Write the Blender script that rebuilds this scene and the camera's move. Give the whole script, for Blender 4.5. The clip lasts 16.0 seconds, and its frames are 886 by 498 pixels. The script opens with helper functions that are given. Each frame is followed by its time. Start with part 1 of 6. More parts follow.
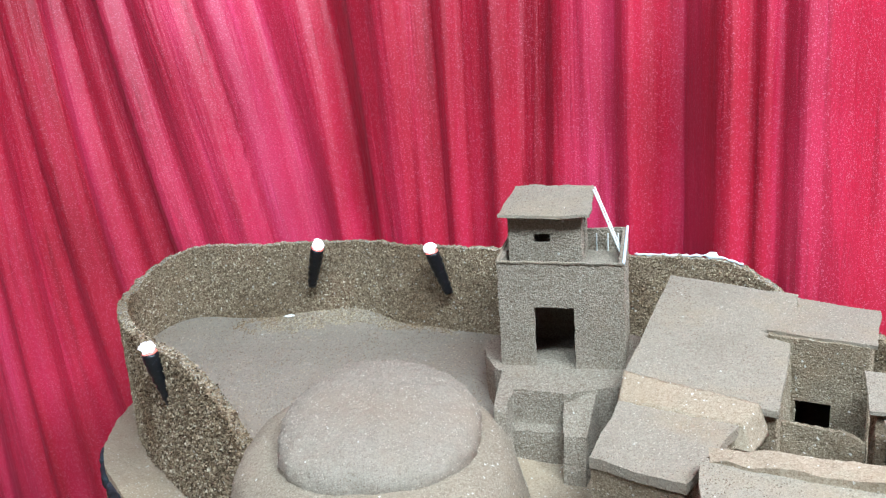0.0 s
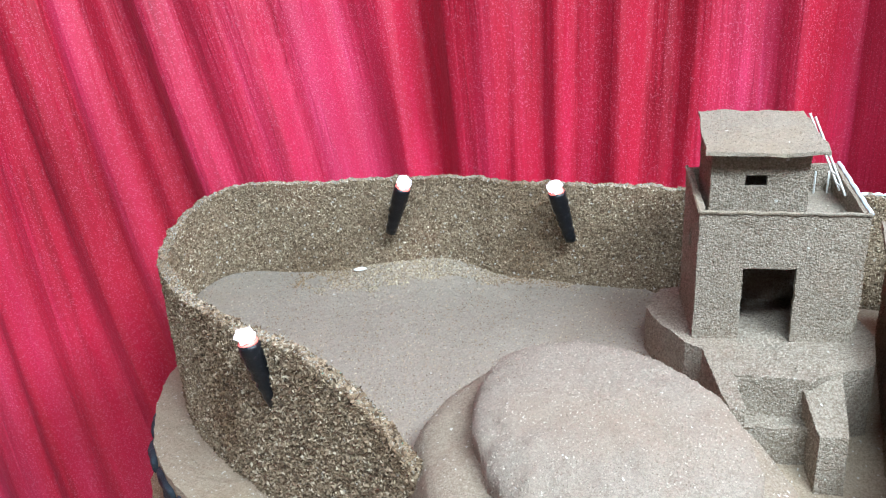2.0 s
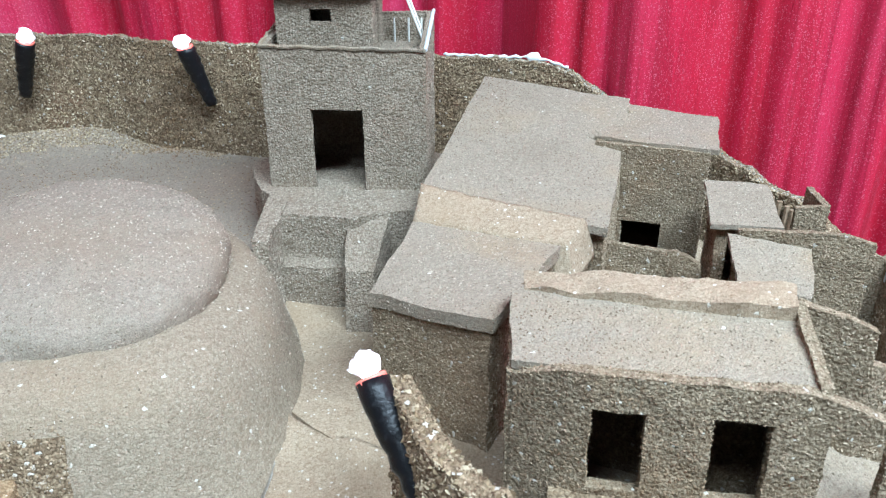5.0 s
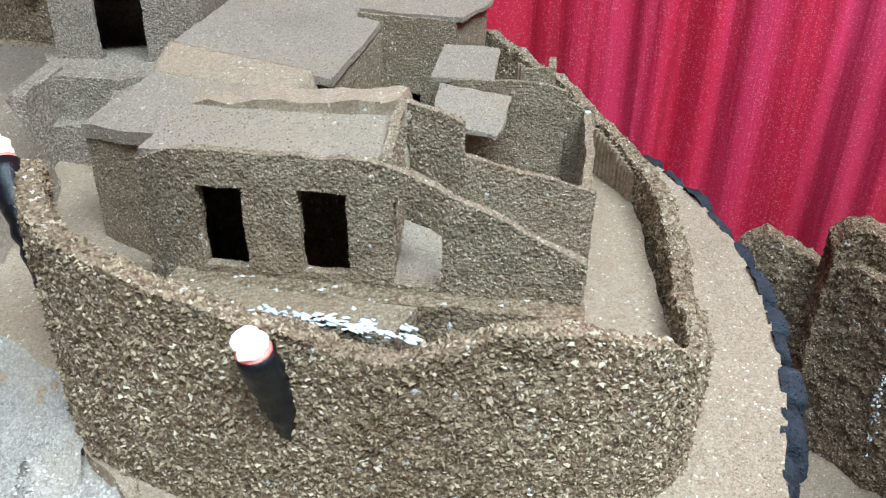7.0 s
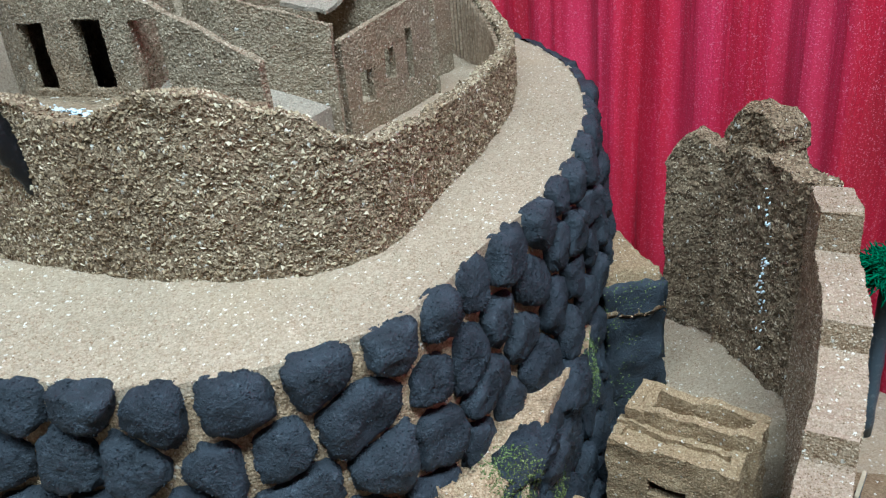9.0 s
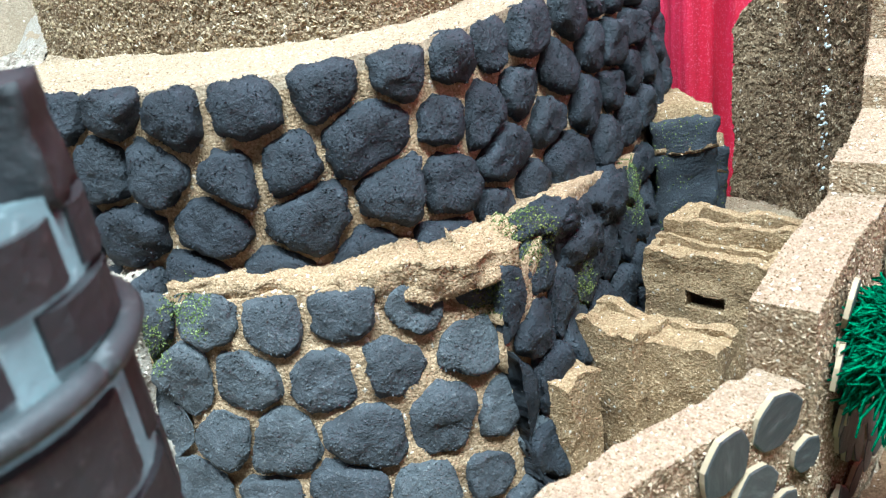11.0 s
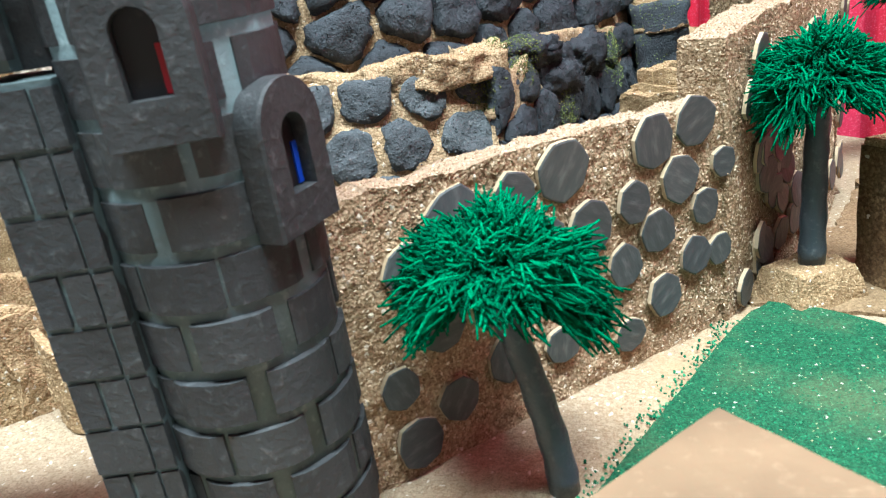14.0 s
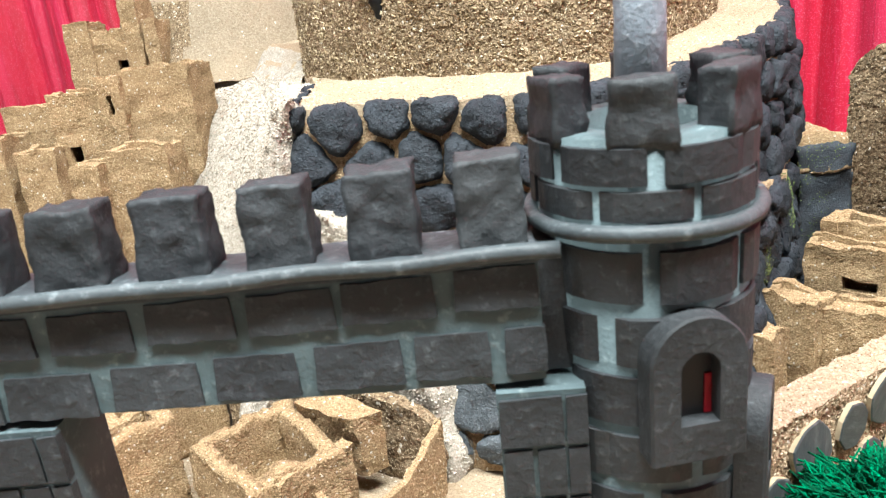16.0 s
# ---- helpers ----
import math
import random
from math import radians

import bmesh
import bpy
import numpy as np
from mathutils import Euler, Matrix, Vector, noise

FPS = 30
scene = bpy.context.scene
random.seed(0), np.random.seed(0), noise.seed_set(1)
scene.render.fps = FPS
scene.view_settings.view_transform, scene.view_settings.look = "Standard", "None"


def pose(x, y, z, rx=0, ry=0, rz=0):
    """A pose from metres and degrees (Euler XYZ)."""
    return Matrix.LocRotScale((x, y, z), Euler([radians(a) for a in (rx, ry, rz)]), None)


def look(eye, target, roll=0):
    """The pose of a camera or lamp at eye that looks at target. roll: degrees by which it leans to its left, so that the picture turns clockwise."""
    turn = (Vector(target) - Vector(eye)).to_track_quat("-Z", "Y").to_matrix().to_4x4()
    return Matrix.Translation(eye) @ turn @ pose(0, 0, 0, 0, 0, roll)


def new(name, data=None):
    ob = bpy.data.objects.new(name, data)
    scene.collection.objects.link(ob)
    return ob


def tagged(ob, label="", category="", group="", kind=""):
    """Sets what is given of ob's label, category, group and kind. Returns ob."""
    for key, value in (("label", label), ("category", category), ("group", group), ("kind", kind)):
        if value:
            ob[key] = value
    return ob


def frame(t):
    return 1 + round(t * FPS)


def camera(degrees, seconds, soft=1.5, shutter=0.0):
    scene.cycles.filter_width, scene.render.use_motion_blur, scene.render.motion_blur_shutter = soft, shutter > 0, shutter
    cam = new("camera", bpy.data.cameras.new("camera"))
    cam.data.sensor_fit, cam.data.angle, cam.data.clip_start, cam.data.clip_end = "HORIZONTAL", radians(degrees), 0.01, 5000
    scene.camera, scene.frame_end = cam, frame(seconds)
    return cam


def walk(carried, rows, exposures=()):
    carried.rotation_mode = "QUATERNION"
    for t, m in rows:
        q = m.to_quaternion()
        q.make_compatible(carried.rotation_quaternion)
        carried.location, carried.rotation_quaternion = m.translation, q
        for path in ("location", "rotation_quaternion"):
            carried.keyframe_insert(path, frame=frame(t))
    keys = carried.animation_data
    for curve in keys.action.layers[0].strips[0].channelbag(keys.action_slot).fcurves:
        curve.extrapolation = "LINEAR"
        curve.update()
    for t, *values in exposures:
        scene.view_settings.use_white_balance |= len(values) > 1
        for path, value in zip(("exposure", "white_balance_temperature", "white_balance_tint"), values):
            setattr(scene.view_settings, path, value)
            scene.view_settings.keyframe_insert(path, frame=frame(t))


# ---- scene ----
cam = camera(61.9, 16.0, 1.15)
cam.data.dof.use_dof, cam.data.dof.focus_distance, cam.data.dof.aperture_fstop = True, 0.45, 36
PATH = [
    (0, (0.114, -0.004, 0.509), (0.084, 1.946, 0.067), -4.3),
    (0.5, (0.134, -0.041, 0.538), (0.174, 1.901, 0.061), -4.3),
    (1, (0.114, -0.02, 0.542), (0.2, 1.886, -0.056), -4.0),
    (1.5, (0.023, 0.075, 0.534), (0.118, 1.946, -0.165), -4.1),
    (2, (-0.064, 0.159, 0.513), (0.107, 2.027, -0.179), -3.6),
    (2.5, (-0.088, 0.189, 0.496), (0.152, 2.05, -0.195), -2.7),
    (3, (-0.014, 0.188, 0.495), (0.282, 2.037, -0.208), -1.9),
    (3.5, (0.031, 0.168, 0.476), (0.389, 2.003, -0.233), -0.9),
    (4, (0.078, 0.147, 0.451), (0.448, 1.971, -0.281), -0.3),
    (4.2, (0.096, 0.139, 0.446), (0.469, 1.95, -0.315), -0.3),
    (6.3, (0.224, 0.065, 0.405), (0.707, 1.806, -0.453), 1.0),
    (6.5, (0.234, 0.05, 0.401), (0.722, 1.781, -0.474), 1.2),
    (7, (0.274, 0.033, 0.382), (0.746, 1.756, -0.517), 1.3),
    (7.5, (0.318, 0.02, 0.361), (0.748, 1.739, -0.567), 0.7),
    (8, (0.384, -0.012, 0.352), (0.652, 1.741, -0.572), -1.7),
    (8.5, (0.436, -0.046, 0.332), (0.518, 1.754, -0.537), -4.1),
    (9, (0.479, -0.078, 0.308), (0.381, 1.744, -0.512), -5.2),
    (9.5, (0.498, -0.098, 0.262), (0.244, 1.733, -0.503), -6.4),
    (9.7, (0.503, -0.101, 0.251), (0.21, 1.725, -0.51), -6.7),
    (11.8, (0.532, -0.156, 0.154), (0.098, 1.676, -0.52), -7.7),
    (12, (0.539, -0.165, 0.145), (0.091, 1.664, -0.53), -7.8),
    (12.5, (0.543, -0.18, 0.126), (0.089, 1.654, -0.529), -8.0),
    (13, (0.549, -0.199, 0.114), (0.092, 1.636, -0.538), -8.0),
    (13.5, (0.55, -0.223, 0.11), (0.097, 1.614, -0.541), -8.1),
    (14, (0.531, -0.229, 0.114), (0.087, 1.611, -0.532), -8.1),
    (14.5, (0.489, -0.241, 0.135), (0.077, 1.615, -0.485), -7.5),
    (15, (0.455, -0.259, 0.165), (0.035, 1.602, -0.435), -6.5),
    (15.5, (0.44, -0.25, 0.181), (0.008, 1.612, -0.408), -6.1),
    (16, (0.418, -0.249, 0.197), (-0.024, 1.617, -0.37), -5.9),
]
EXPOSURES = [(0, .2, 5000, -3), (.5, .06, 5300, -1), (1, .05, 5800, 4), (1.5, -.02, 5300, 1), (2, .45, 5000, -1), (3, .48, 4950, -2), (4.2, .28, 4900, -3), (6.5, -.1, 4950, -3), (7.5, -.22, 5000, -3), (8.5, -.35, 4950, -4), (9.5, -.05, 4850, -7), (12, .82, 5500, -5), (13.5, .85, 5600, -4), (15, .7, 5800, 0), (16, .8, 6100, 3)]
walk(cam, [(t, look(eye, target, roll)) for t, eye, target, roll in PATH], EXPOSURES)

# ---- light ----
world = bpy.data.worlds.new("room_air")
scene.world = world
world.use_nodes = True
world.node_tree.nodes["Background"].inputs[0].default_value = (0.9, 0.95, 1.0, 1)
world.node_tree.nodes["Background"].inputs[1].default_value = 0.008


def ceiling_lamp(x, y, sx, sy, watts, colour, turn=0):
    lamp = bpy.data.lights.new("ceiling_lamp_light", "AREA")
    lamp.shape, lamp.size, lamp.size_y, lamp.energy, lamp.color = "RECTANGLE", sx, sy, watts, colour
    ob = new("ceiling_lamp_light", lamp)
    ob.matrix_world = pose(x, y, CEIL - 0.06, 0, 0, turn)


CEIL, FLOOR = 1.9, -0.76
ceiling_lamp(0.85, -0.50, 1.2, 0.25, 83, (1.0, 0.985, 0.96), 20)
ceiling_lamp(-0.05, -0.60, 1.2, 0.25, 44, (1.0, 0.99, 0.98), 10)


# ---- materials ----
def material(name):
    m = bpy.data.materials.new(name)
    m.use_nodes = True
    t = m.node_tree
    bsdf = t.nodes["Principled BSDF"]
    return m, t, bsdf


def link(t, a, b):
    t.links.new(a, b)


def position(t, scale=(1, 1, 1)):
    g = t.nodes.new("ShaderNodeNewGeometry")
    if scale == (1, 1, 1):
        return g.outputs["Position"]
    mp = t.nodes.new("ShaderNodeMapping")
    mp.inputs["Scale"].default_value = scale
    link(t, g.outputs["Position"], mp.inputs["Vector"])
    return mp.outputs["Vector"]


def node(t, kind, vec=None, **values):
    n = t.nodes.new(kind)
    for key, value in values.items():
        n.inputs[key].default_value = value
    if vec is not None:
        link(t, vec, n.inputs["Vector"])
    return n


def ramp(t, fac, stops):
    r = t.nodes.new("ShaderNodeValToRGB")
    while len(r.color_ramp.elements) < len(stops):
        r.color_ramp.elements.new(0.5)
    for e, (p, c) in zip(r.color_ramp.elements, stops):
        e.position, e.color = p, (*c, 1)
    link(t, fac, r.inputs["Fac"])
    return r.outputs["Color"]


def mix(t, kind, fac, a, b):
    m = t.nodes.new("ShaderNodeMix")
    m.data_type, m.blend_type = "RGBA", kind
    for socket, value in ((m.inputs[0], fac), (m.inputs[6], a), (m.inputs[7], b)):
        if isinstance(value, (int, float)):
            socket.default_value = value
        elif isinstance(value, tuple):
            socket.default_value = (*value, 1)
        else:
            link(t, value, socket)
    return m.outputs[2]


def math_node(t, op, a, b):
    m = t.nodes.new("ShaderNodeMath")
    m.operation = op
    for socket, value in zip(m.inputs, (a, b)):
        if isinstance(value, (int, float)):
            socket.default_value = value
        else:
            link(t, value, socket)
    return m.outputs[0]


def bump(t, bsdf, height, strength, distance):
    b = node(t, "ShaderNodeBump", Strength=strength, Distance=distance)
    link(t, height, b.inputs["Height"])
    link(t, b.outputs["Normal"], bsdf.inputs["Normal"])


def grain(name, light, mid, dark, size, relief, stain=None, stain_amount=0.5, fleck=0.02, stretch=(1, 1, 1), rough=0.95, stain_size=9.0, stain_from=0.5, gaps=0.6):
    """Glued grains of sawdust or sand: cells of differing tone, dark gaps, broad stains and a few bright flecks."""
    m, t, bsdf = material(name)
    p = position(t, stretch)
    wob = node(t, "ShaderNodeTexNoise", p, Scale=0.35 / size, Detail=2.0)
    warped = t.nodes.new("ShaderNodeVectorMath")
    warped.operation = "MULTIPLY_ADD"
    warped.inputs[1].default_value = (size * 0.5,) * 3
    link(t, wob.outputs["Color"], warped.inputs[0])
    link(t, p, warped.inputs[2])
    cell = node(t, "ShaderNodeTexVoronoi", warped.outputs[0], Scale=1.0 / size)
    cell.distance = "MANHATTAN"
    chip = node(t, "ShaderNodeTexVoronoi", p, Scale=1.7 / size)
    fine = node(t, "ShaderNodeTexNoise", p, Scale=2.2 / size, Detail=3.0)
    tone = node(t, "ShaderNodeSeparateColor")
    link(t, cell.outputs["Color"], tone.inputs["Color"])
    col = ramp(t, tone.outputs[0], [(0.0, dark), (0.42, mid), (0.8, light)])
    small = node(t, "ShaderNodeSeparateColor")
    link(t, chip.outputs["Color"], small.inputs["Color"])
    col = mix(t, "MIX", 0.45, col, ramp(t, small.outputs[0], [(0.0, dark), (0.5, mid), (0.9, light)]))
    gap = ramp(t, cell.outputs["Distance"], [(0.45, (1, 1, 1)), (1.1, (0.62, 0.57, 0.53))])
    col = mix(t, "MULTIPLY", gaps, col, gap)
    fn = ramp(t, fine.outputs["Fac"], [(0.3, (0.72, 0.72, 0.72)), (0.7, (1.18, 1.18, 1.18))])
    col = mix(t, "MULTIPLY", 0.7, col, fn)
    broad = node(t, "ShaderNodeTexNoise", position(t), Scale=stain_size, Detail=4.0, Roughness=0.6)
    if stain:
        fac = ramp(t, broad.outputs["Fac"], [(stain_from, (0, 0, 0)), (stain_from + 0.2, (stain_amount,) * 3)])
        col = mix(t, "MIX", fac, col, mix(t, "MULTIPLY", 0.6, stain, fn))
    tint = ramp(t, broad.outputs["Fac"], [(0.3, (0.86, 0.86, 0.84)), (0.7, (1.1, 1.1, 1.1))])
    col = mix(t, "MULTIPLY", 0.8, col, tint)
    speck = math_node(t, "GREATER_THAN", tone.outputs[1], 1.0 - fleck)
    col = mix(t, "MIX", math_node(t, "MULTIPLY", speck, 0.55), col, (0.8, 0.76, 0.66))
    link(t, col, bsdf.inputs["Base Color"])
    bsdf.inputs["Roughness"].default_value = rough
    bsdf.inputs["Specular IOR Level"].default_value = 0.25
    h = math_node(t, "ADD", math_node(t, "MULTIPLY", tone.outputs[2], 0.9), math_node(t, "MULTIPLY", fine.outputs["Fac"], 0.5))
    h = math_node(t, "ADD", h, math_node(t, "MULTIPLY", small.outputs[1], 0.6))
    h = math_node(t, "SUBTRACT", h, math_node(t, "MULTIPLY", cell.outputs["Distance"], 0.66 * gaps))
    bump(t, bsdf, h, 1.0, relief)
    return m


def paint(name, colour, wear, size, relief, rough=0.6, spread=0.25):
    """Brushed paint with broad and fine variation and a paler wear."""
    m, t, bsdf = material(name)
    p = position(t)
    a = node(t, "ShaderNodeTexNoise", p, Scale=1 / size, Detail=5.0, Roughness=0.65)
    b = node(t, "ShaderNodeTexNoise", p, Scale=0.12 / size, Detail=3.0)
    info = t.nodes.new("ShaderNodeObjectInfo")
    col = ramp(t, a.outputs["Fac"], [(0.35, colour), (0.56, colour), (0.74, wear)])
    var = ramp(t, b.outputs["Fac"], [(0.3, (1 - spread,) * 3), (0.7, (1 + spread,) * 3)])
    col = mix(t, "MULTIPLY", 1.0, col, var)
    own = ramp(t, info.outputs["Random"], [(0.0, (0.78, 0.78, 0.8)), (1.0, (1.2, 1.19, 1.16))])
    col = mix(t, "MULTIPLY", 1.0, col, own)
    link(t, col, bsdf.inputs["Base Color"])
    bsdf.inputs["Roughness"].default_value = rough
    bsdf.inputs["Specular IOR Level"].default_value = 0.28
    bump(t, bsdf, a.outputs["Fac"], 0.8, relief)
    return m


def brushed(name, dark, light):
    """Flat card painted with a coarse brush: streaks one way, and a little gloss."""
    m, t, bsdf = material(name)
    mp = t.nodes.new("ShaderNodeMapping")
    mp.inputs["Scale"].default_value = (0.5, 1, 1.7)
    link(t, t.nodes.new("ShaderNodeTexCoord").outputs["Object"], mp.inputs["Vector"])
    info = t.nodes.new("ShaderNodeObjectInfo")
    shift = t.nodes.new("ShaderNodeVectorMath")
    link(t, mp.outputs["Vector"], shift.inputs[0])
    link(t, info.outputs["Location"], shift.inputs[1])
    streak = node(t, "ShaderNodeTexNoise", shift.outputs[0], Scale=2.2, Detail=4.0, Roughness=0.6)
    col = ramp(t, streak.outputs["Fac"], [(0.3, dark), (0.52, tuple((a + b) / 2.6 for a, b in zip(dark, light))), (0.72, light)])
    col = mix(t, "MULTIPLY", 1.0, col, ramp(t, info.outputs["Random"], [(0.0, (0.7, 0.72, 0.75)), (1.0, (1.25, 1.22, 1.18))]))
    link(t, col, bsdf.inputs["Base Color"])
    bsdf.inputs["Roughness"].default_value = 0.5
    bump(t, bsdf, streak.outputs["Fac"], 0.5, 0.0006)
    return m


def chip_mix(name, stops, rough=0.9):
    """Loose chips, each of its own tone."""
    m, t, bsdf = material(name)
    g = t.nodes.new("ShaderNodeNewGeometry")
    n = node(t, "ShaderNodeTexNoise", g.outputs["Position"], Scale=9.0, Detail=4.0)
    col = ramp(t, g.outputs["Random Per Island"], stops)
    col = mix(t, "MULTIPLY", 1.0, col, ramp(t, n.outputs["Fac"], [(0.34, (0.66, 0.57, 0.5)), (0.52, (0.98, 0.97, 0.96)), (0.7, (1.14, 1.14, 1.14))]))
    link(t, col, bsdf.inputs["Base Color"])
    bsdf.inputs["Roughness"].default_value = rough
    bsdf.inputs["Specular IOR Level"].default_value = 0.2
    return m


CHIPS_WALL = chip_mix("sawdust_chips_brown", [(0.0, (0.08, 0.054, 0.032)), (0.35, (0.21, 0.154, 0.095)), (0.75, (0.38, 0.30, 0.198)), (1.0, (0.50, 0.415, 0.29))])
CHIPS_PALE = chip_mix("sawdust_flakes_pale", [(0.0, (0.12, 0.08, 0.045)), (0.4, (0.26, 0.195, 0.115)), (0.8, (0.40, 0.32, 0.20)), (1.0, (0.56, 0.48, 0.34))])
CHIPS_EDGE = chip_mix("wall_edge_fuzz", [(0.0, (0.16, 0.14, 0.105)), (0.5, (0.33, 0.30, 0.245)), (0.93, (0.46, 0.44, 0.38)), (1.0, (0.08, 0.30, 0.22))])
CHIPS_RUIN = chip_mix("sawdust_chips_dark", [(0.0, (0.06, 0.04, 0.024)), (0.45, (0.19, 0.133, 0.08)), (0.85, (0.36, 0.275, 0.175)), (1.0, (0.5, 0.42, 0.3))])
CHIPS_GREY = chip_mix("sawdust_chips_grey", [(0.0, (0.19, 0.153, 0.11)), (0.5, (0.345, 0.288, 0.217)), (1.0, (0.48, 0.415, 0.33))])
CHIPS_MUD = chip_mix("sawdust_chips_tan", [(0.0, (0.13, 0.095, 0.058)), (0.5, (0.30, 0.235, 0.155)), (1.0, (0.46, 0.38, 0.27))])
CHIPS_SAND = chip_mix("sand_grains", [(0.0, (0.22, 0.15, 0.085)), (0.5, (0.42, 0.325, 0.22)), (0.9, (0.58, 0.48, 0.35)), (1.0, (0.85, 0.8, 0.7))], 0.6)
CHIPS_FRONT = chip_mix("sawdust_chips_warm", [(0.0, (0.14, 0.09, 0.05)), (0.45, (0.32, 0.237, 0.15)), (0.85, (0.46, 0.365, 0.255)), (1.0, (0.64, 0.56, 0.43))])
CHIPS_VILLAGE = chip_mix("village_grains", [(0.0, (0.19, 0.125, 0.065)), (0.5, (0.36, 0.255, 0.145)), (1.0, (0.54, 0.42, 0.27))])
CHIPS_CLIFF = chip_mix("plaster_crumbs", [(0.0, (0.32, 0.28, 0.225)), (0.4, (0.44, 0.395, 0.335)), (1.0, (0.58, 0.535, 0.47))])
CHIPS_MOSS = chip_mix("moss_bits", [(0.0, (0.05, 0.07, 0.02)), (0.6, (0.13, 0.185, 0.055)), (1.0, (0.25, 0.30, 0.13))])
CHIPS_GREEN = chip_mix("green_dyed_grains", [(0.0, (0.004, 0.045, 0.02)), (0.6, (0.014, 0.13, 0.06)), (0.86, (0.05, 0.22, 0.11)), (1.0, (0.34, 0.29, 0.17))])
WALL = grain("coarse_sawdust", (0.39, 0.30, 0.192), (0.23, 0.167, 0.10), (0.085, 0.055, 0.032), 0.0017, 0.0014, (0.20, 0.10, 0.055), 0.45, 0.02, stain_from=0.56)
# The next two stains mix bare-card brown with red bounce put into the colour.
HOUSE = grain("grey_sawdust", (0.45, 0.38, 0.292), (0.358, 0.295, 0.218), (0.225, 0.178, 0.126), 0.0016, 0.0018, (0.27, 0.185, 0.115), 0.45, 0.001, stain_size=16.0, stain_from=0.54)
MUD = grain("tan_sawdust", (0.40, 0.325, 0.225), (0.31, 0.245, 0.16), (0.19, 0.142, 0.088), 0.0015, 0.0014, (0.23, 0.15, 0.082), 0.55, 0.01, stain_size=16.0)
ROOF = grain("dusty_roof", (0.375, 0.318, 0.242), (0.33, 0.277, 0.208), (0.26, 0.213, 0.157), 0.0013, 0.0011, (0.30, 0.222, 0.13), 0.6, 0.001, stain_size=14.0, gaps=0.2)
YARD = grain("yard_dust", (0.37, 0.312, 0.243), (0.33, 0.275, 0.212), (0.26, 0.212, 0.16), 0.0014, 0.0015, (0.28, 0.215, 0.15), 0.7, 0.001, gaps=0.12)
MOUND = grain("tan_mound_dust", (0.38, 0.312, 0.225), (0.325, 0.262, 0.185), (0.24, 0.188, 0.128), 0.0014, 0.0012, (0.27, 0.205, 0.132), 0.65, 0.004, stain_size=13.0, gaps=0.25)
LEDGE = grain("ledge_sand", (0.49, 0.395, 0.28), (0.40, 0.312, 0.212), (0.29, 0.21, 0.132), 0.0011, 0.0009, (0.33, 0.235, 0.135), 0.5, 0.014, gaps=0.3)
SAND = grain("village_sand", (0.47, 0.345, 0.205), (0.38, 0.265, 0.145), (0.25, 0.16, 0.08), 0.0012, 0.0010, (0.27, 0.16, 0.075), 0.5, 0.015)
RUIN = grain("ruin_sawdust", (0.36, 0.27, 0.17), (0.22, 0.155, 0.093), (0.09, 0.057, 0.033), 0.0018, 0.0015, (0.14, 0.08, 0.046), 0.6, 0.02, stretch=(1, 1, 0.75))
FRONT = grain("front_wall_sawdust", (0.46, 0.35, 0.235), (0.33, 0.235, 0.145), (0.18, 0.11, 0.06), 0.0014, 0.0012, (0.28, 0.175, 0.095), 0.5, 0.02)
GROUND = grain("ground_sand", (0.44, 0.355, 0.255), (0.365, 0.285, 0.196), (0.26, 0.187, 0.118), 0.0012, 0.0009, (0.33, 0.225, 0.12), 0.65, 0.02, gaps=0.3)
WALLTOP = grain("wall_top_sand", (0.43, 0.325, 0.235), (0.36, 0.265, 0.185), (0.25, 0.17, 0.11), 0.0012, 0.0010, (0.29, 0.195, 0.12), 0.5, 0.02, gaps=0.3)
CLIFF = grain("pale_cliff", (0.52, 0.475, 0.41), (0.44, 0.395, 0.335), (0.30, 0.26, 0.21), 0.0016, 0.0010, (0.40, 0.30, 0.19), 0.7, 0.008, stain_from=0.55, gaps=0.35)
LAWN = grain("green_sawdust", (0.035, 0.18, 0.085), (0.014, 0.105, 0.05), (0.006, 0.05, 0.024), 0.0009, 0.0010, (0.12, 0.13, 0.065), 0.4, 0.004, stain_size=24.0)
MORTAR_SAND = grain("joint_sand", (0.56, 0.42, 0.27), (0.45, 0.32, 0.19), (0.25, 0.165, 0.09), 0.0013, 0.0012, (0.27, 0.18, 0.10), 0.5, 0.02, stain_size=30.0)
BROWN_SAND = grain("brown_sand", (0.31, 0.215, 0.125), (0.245, 0.165, 0.09), (0.15, 0.095, 0.05), 0.0013, 0.0012, (0.36, 0.26, 0.15), 0.5, 0.01)
CARD = grain("bare_cardboard", (0.36, 0.27, 0.18), (0.31, 0.225, 0.145), (0.22, 0.15, 0.09), 0.003, 0.0003, None, 0, 0.0)
STONE = paint("slate_paint", (0.022, 0.027, 0.034), (0.070, 0.082, 0.095), 0.0016, 0.0020, 0.6, 0.4)
STONE_PALE = paint("worn_slate_paint", (0.060, 0.069, 0.078), (0.17, 0.18, 0.185), 0.0016, 0.0022, 0.75, 0.35)
BRICK = paint("grey_brick_paint", (0.025, 0.028, 0.031), (0.066, 0.072, 0.078), 0.0030, 0.0008, 0.62, 0.3)
MORTAR = paint("blue_grey_joint", (0.075, 0.105, 0.112), (0.17, 0.215, 0.22), 0.0035, 0.0006, 0.7, 0.3)
COPING = paint("grey_coping_paint", (0.04, 0.048, 0.053), (0.12, 0.14, 0.15), 0.004, 0.0006, 0.5, 0.4)
SLICE = brushed("grey_card_disc", (0.030, 0.038, 0.043), (0.088, 0.097, 0.098))
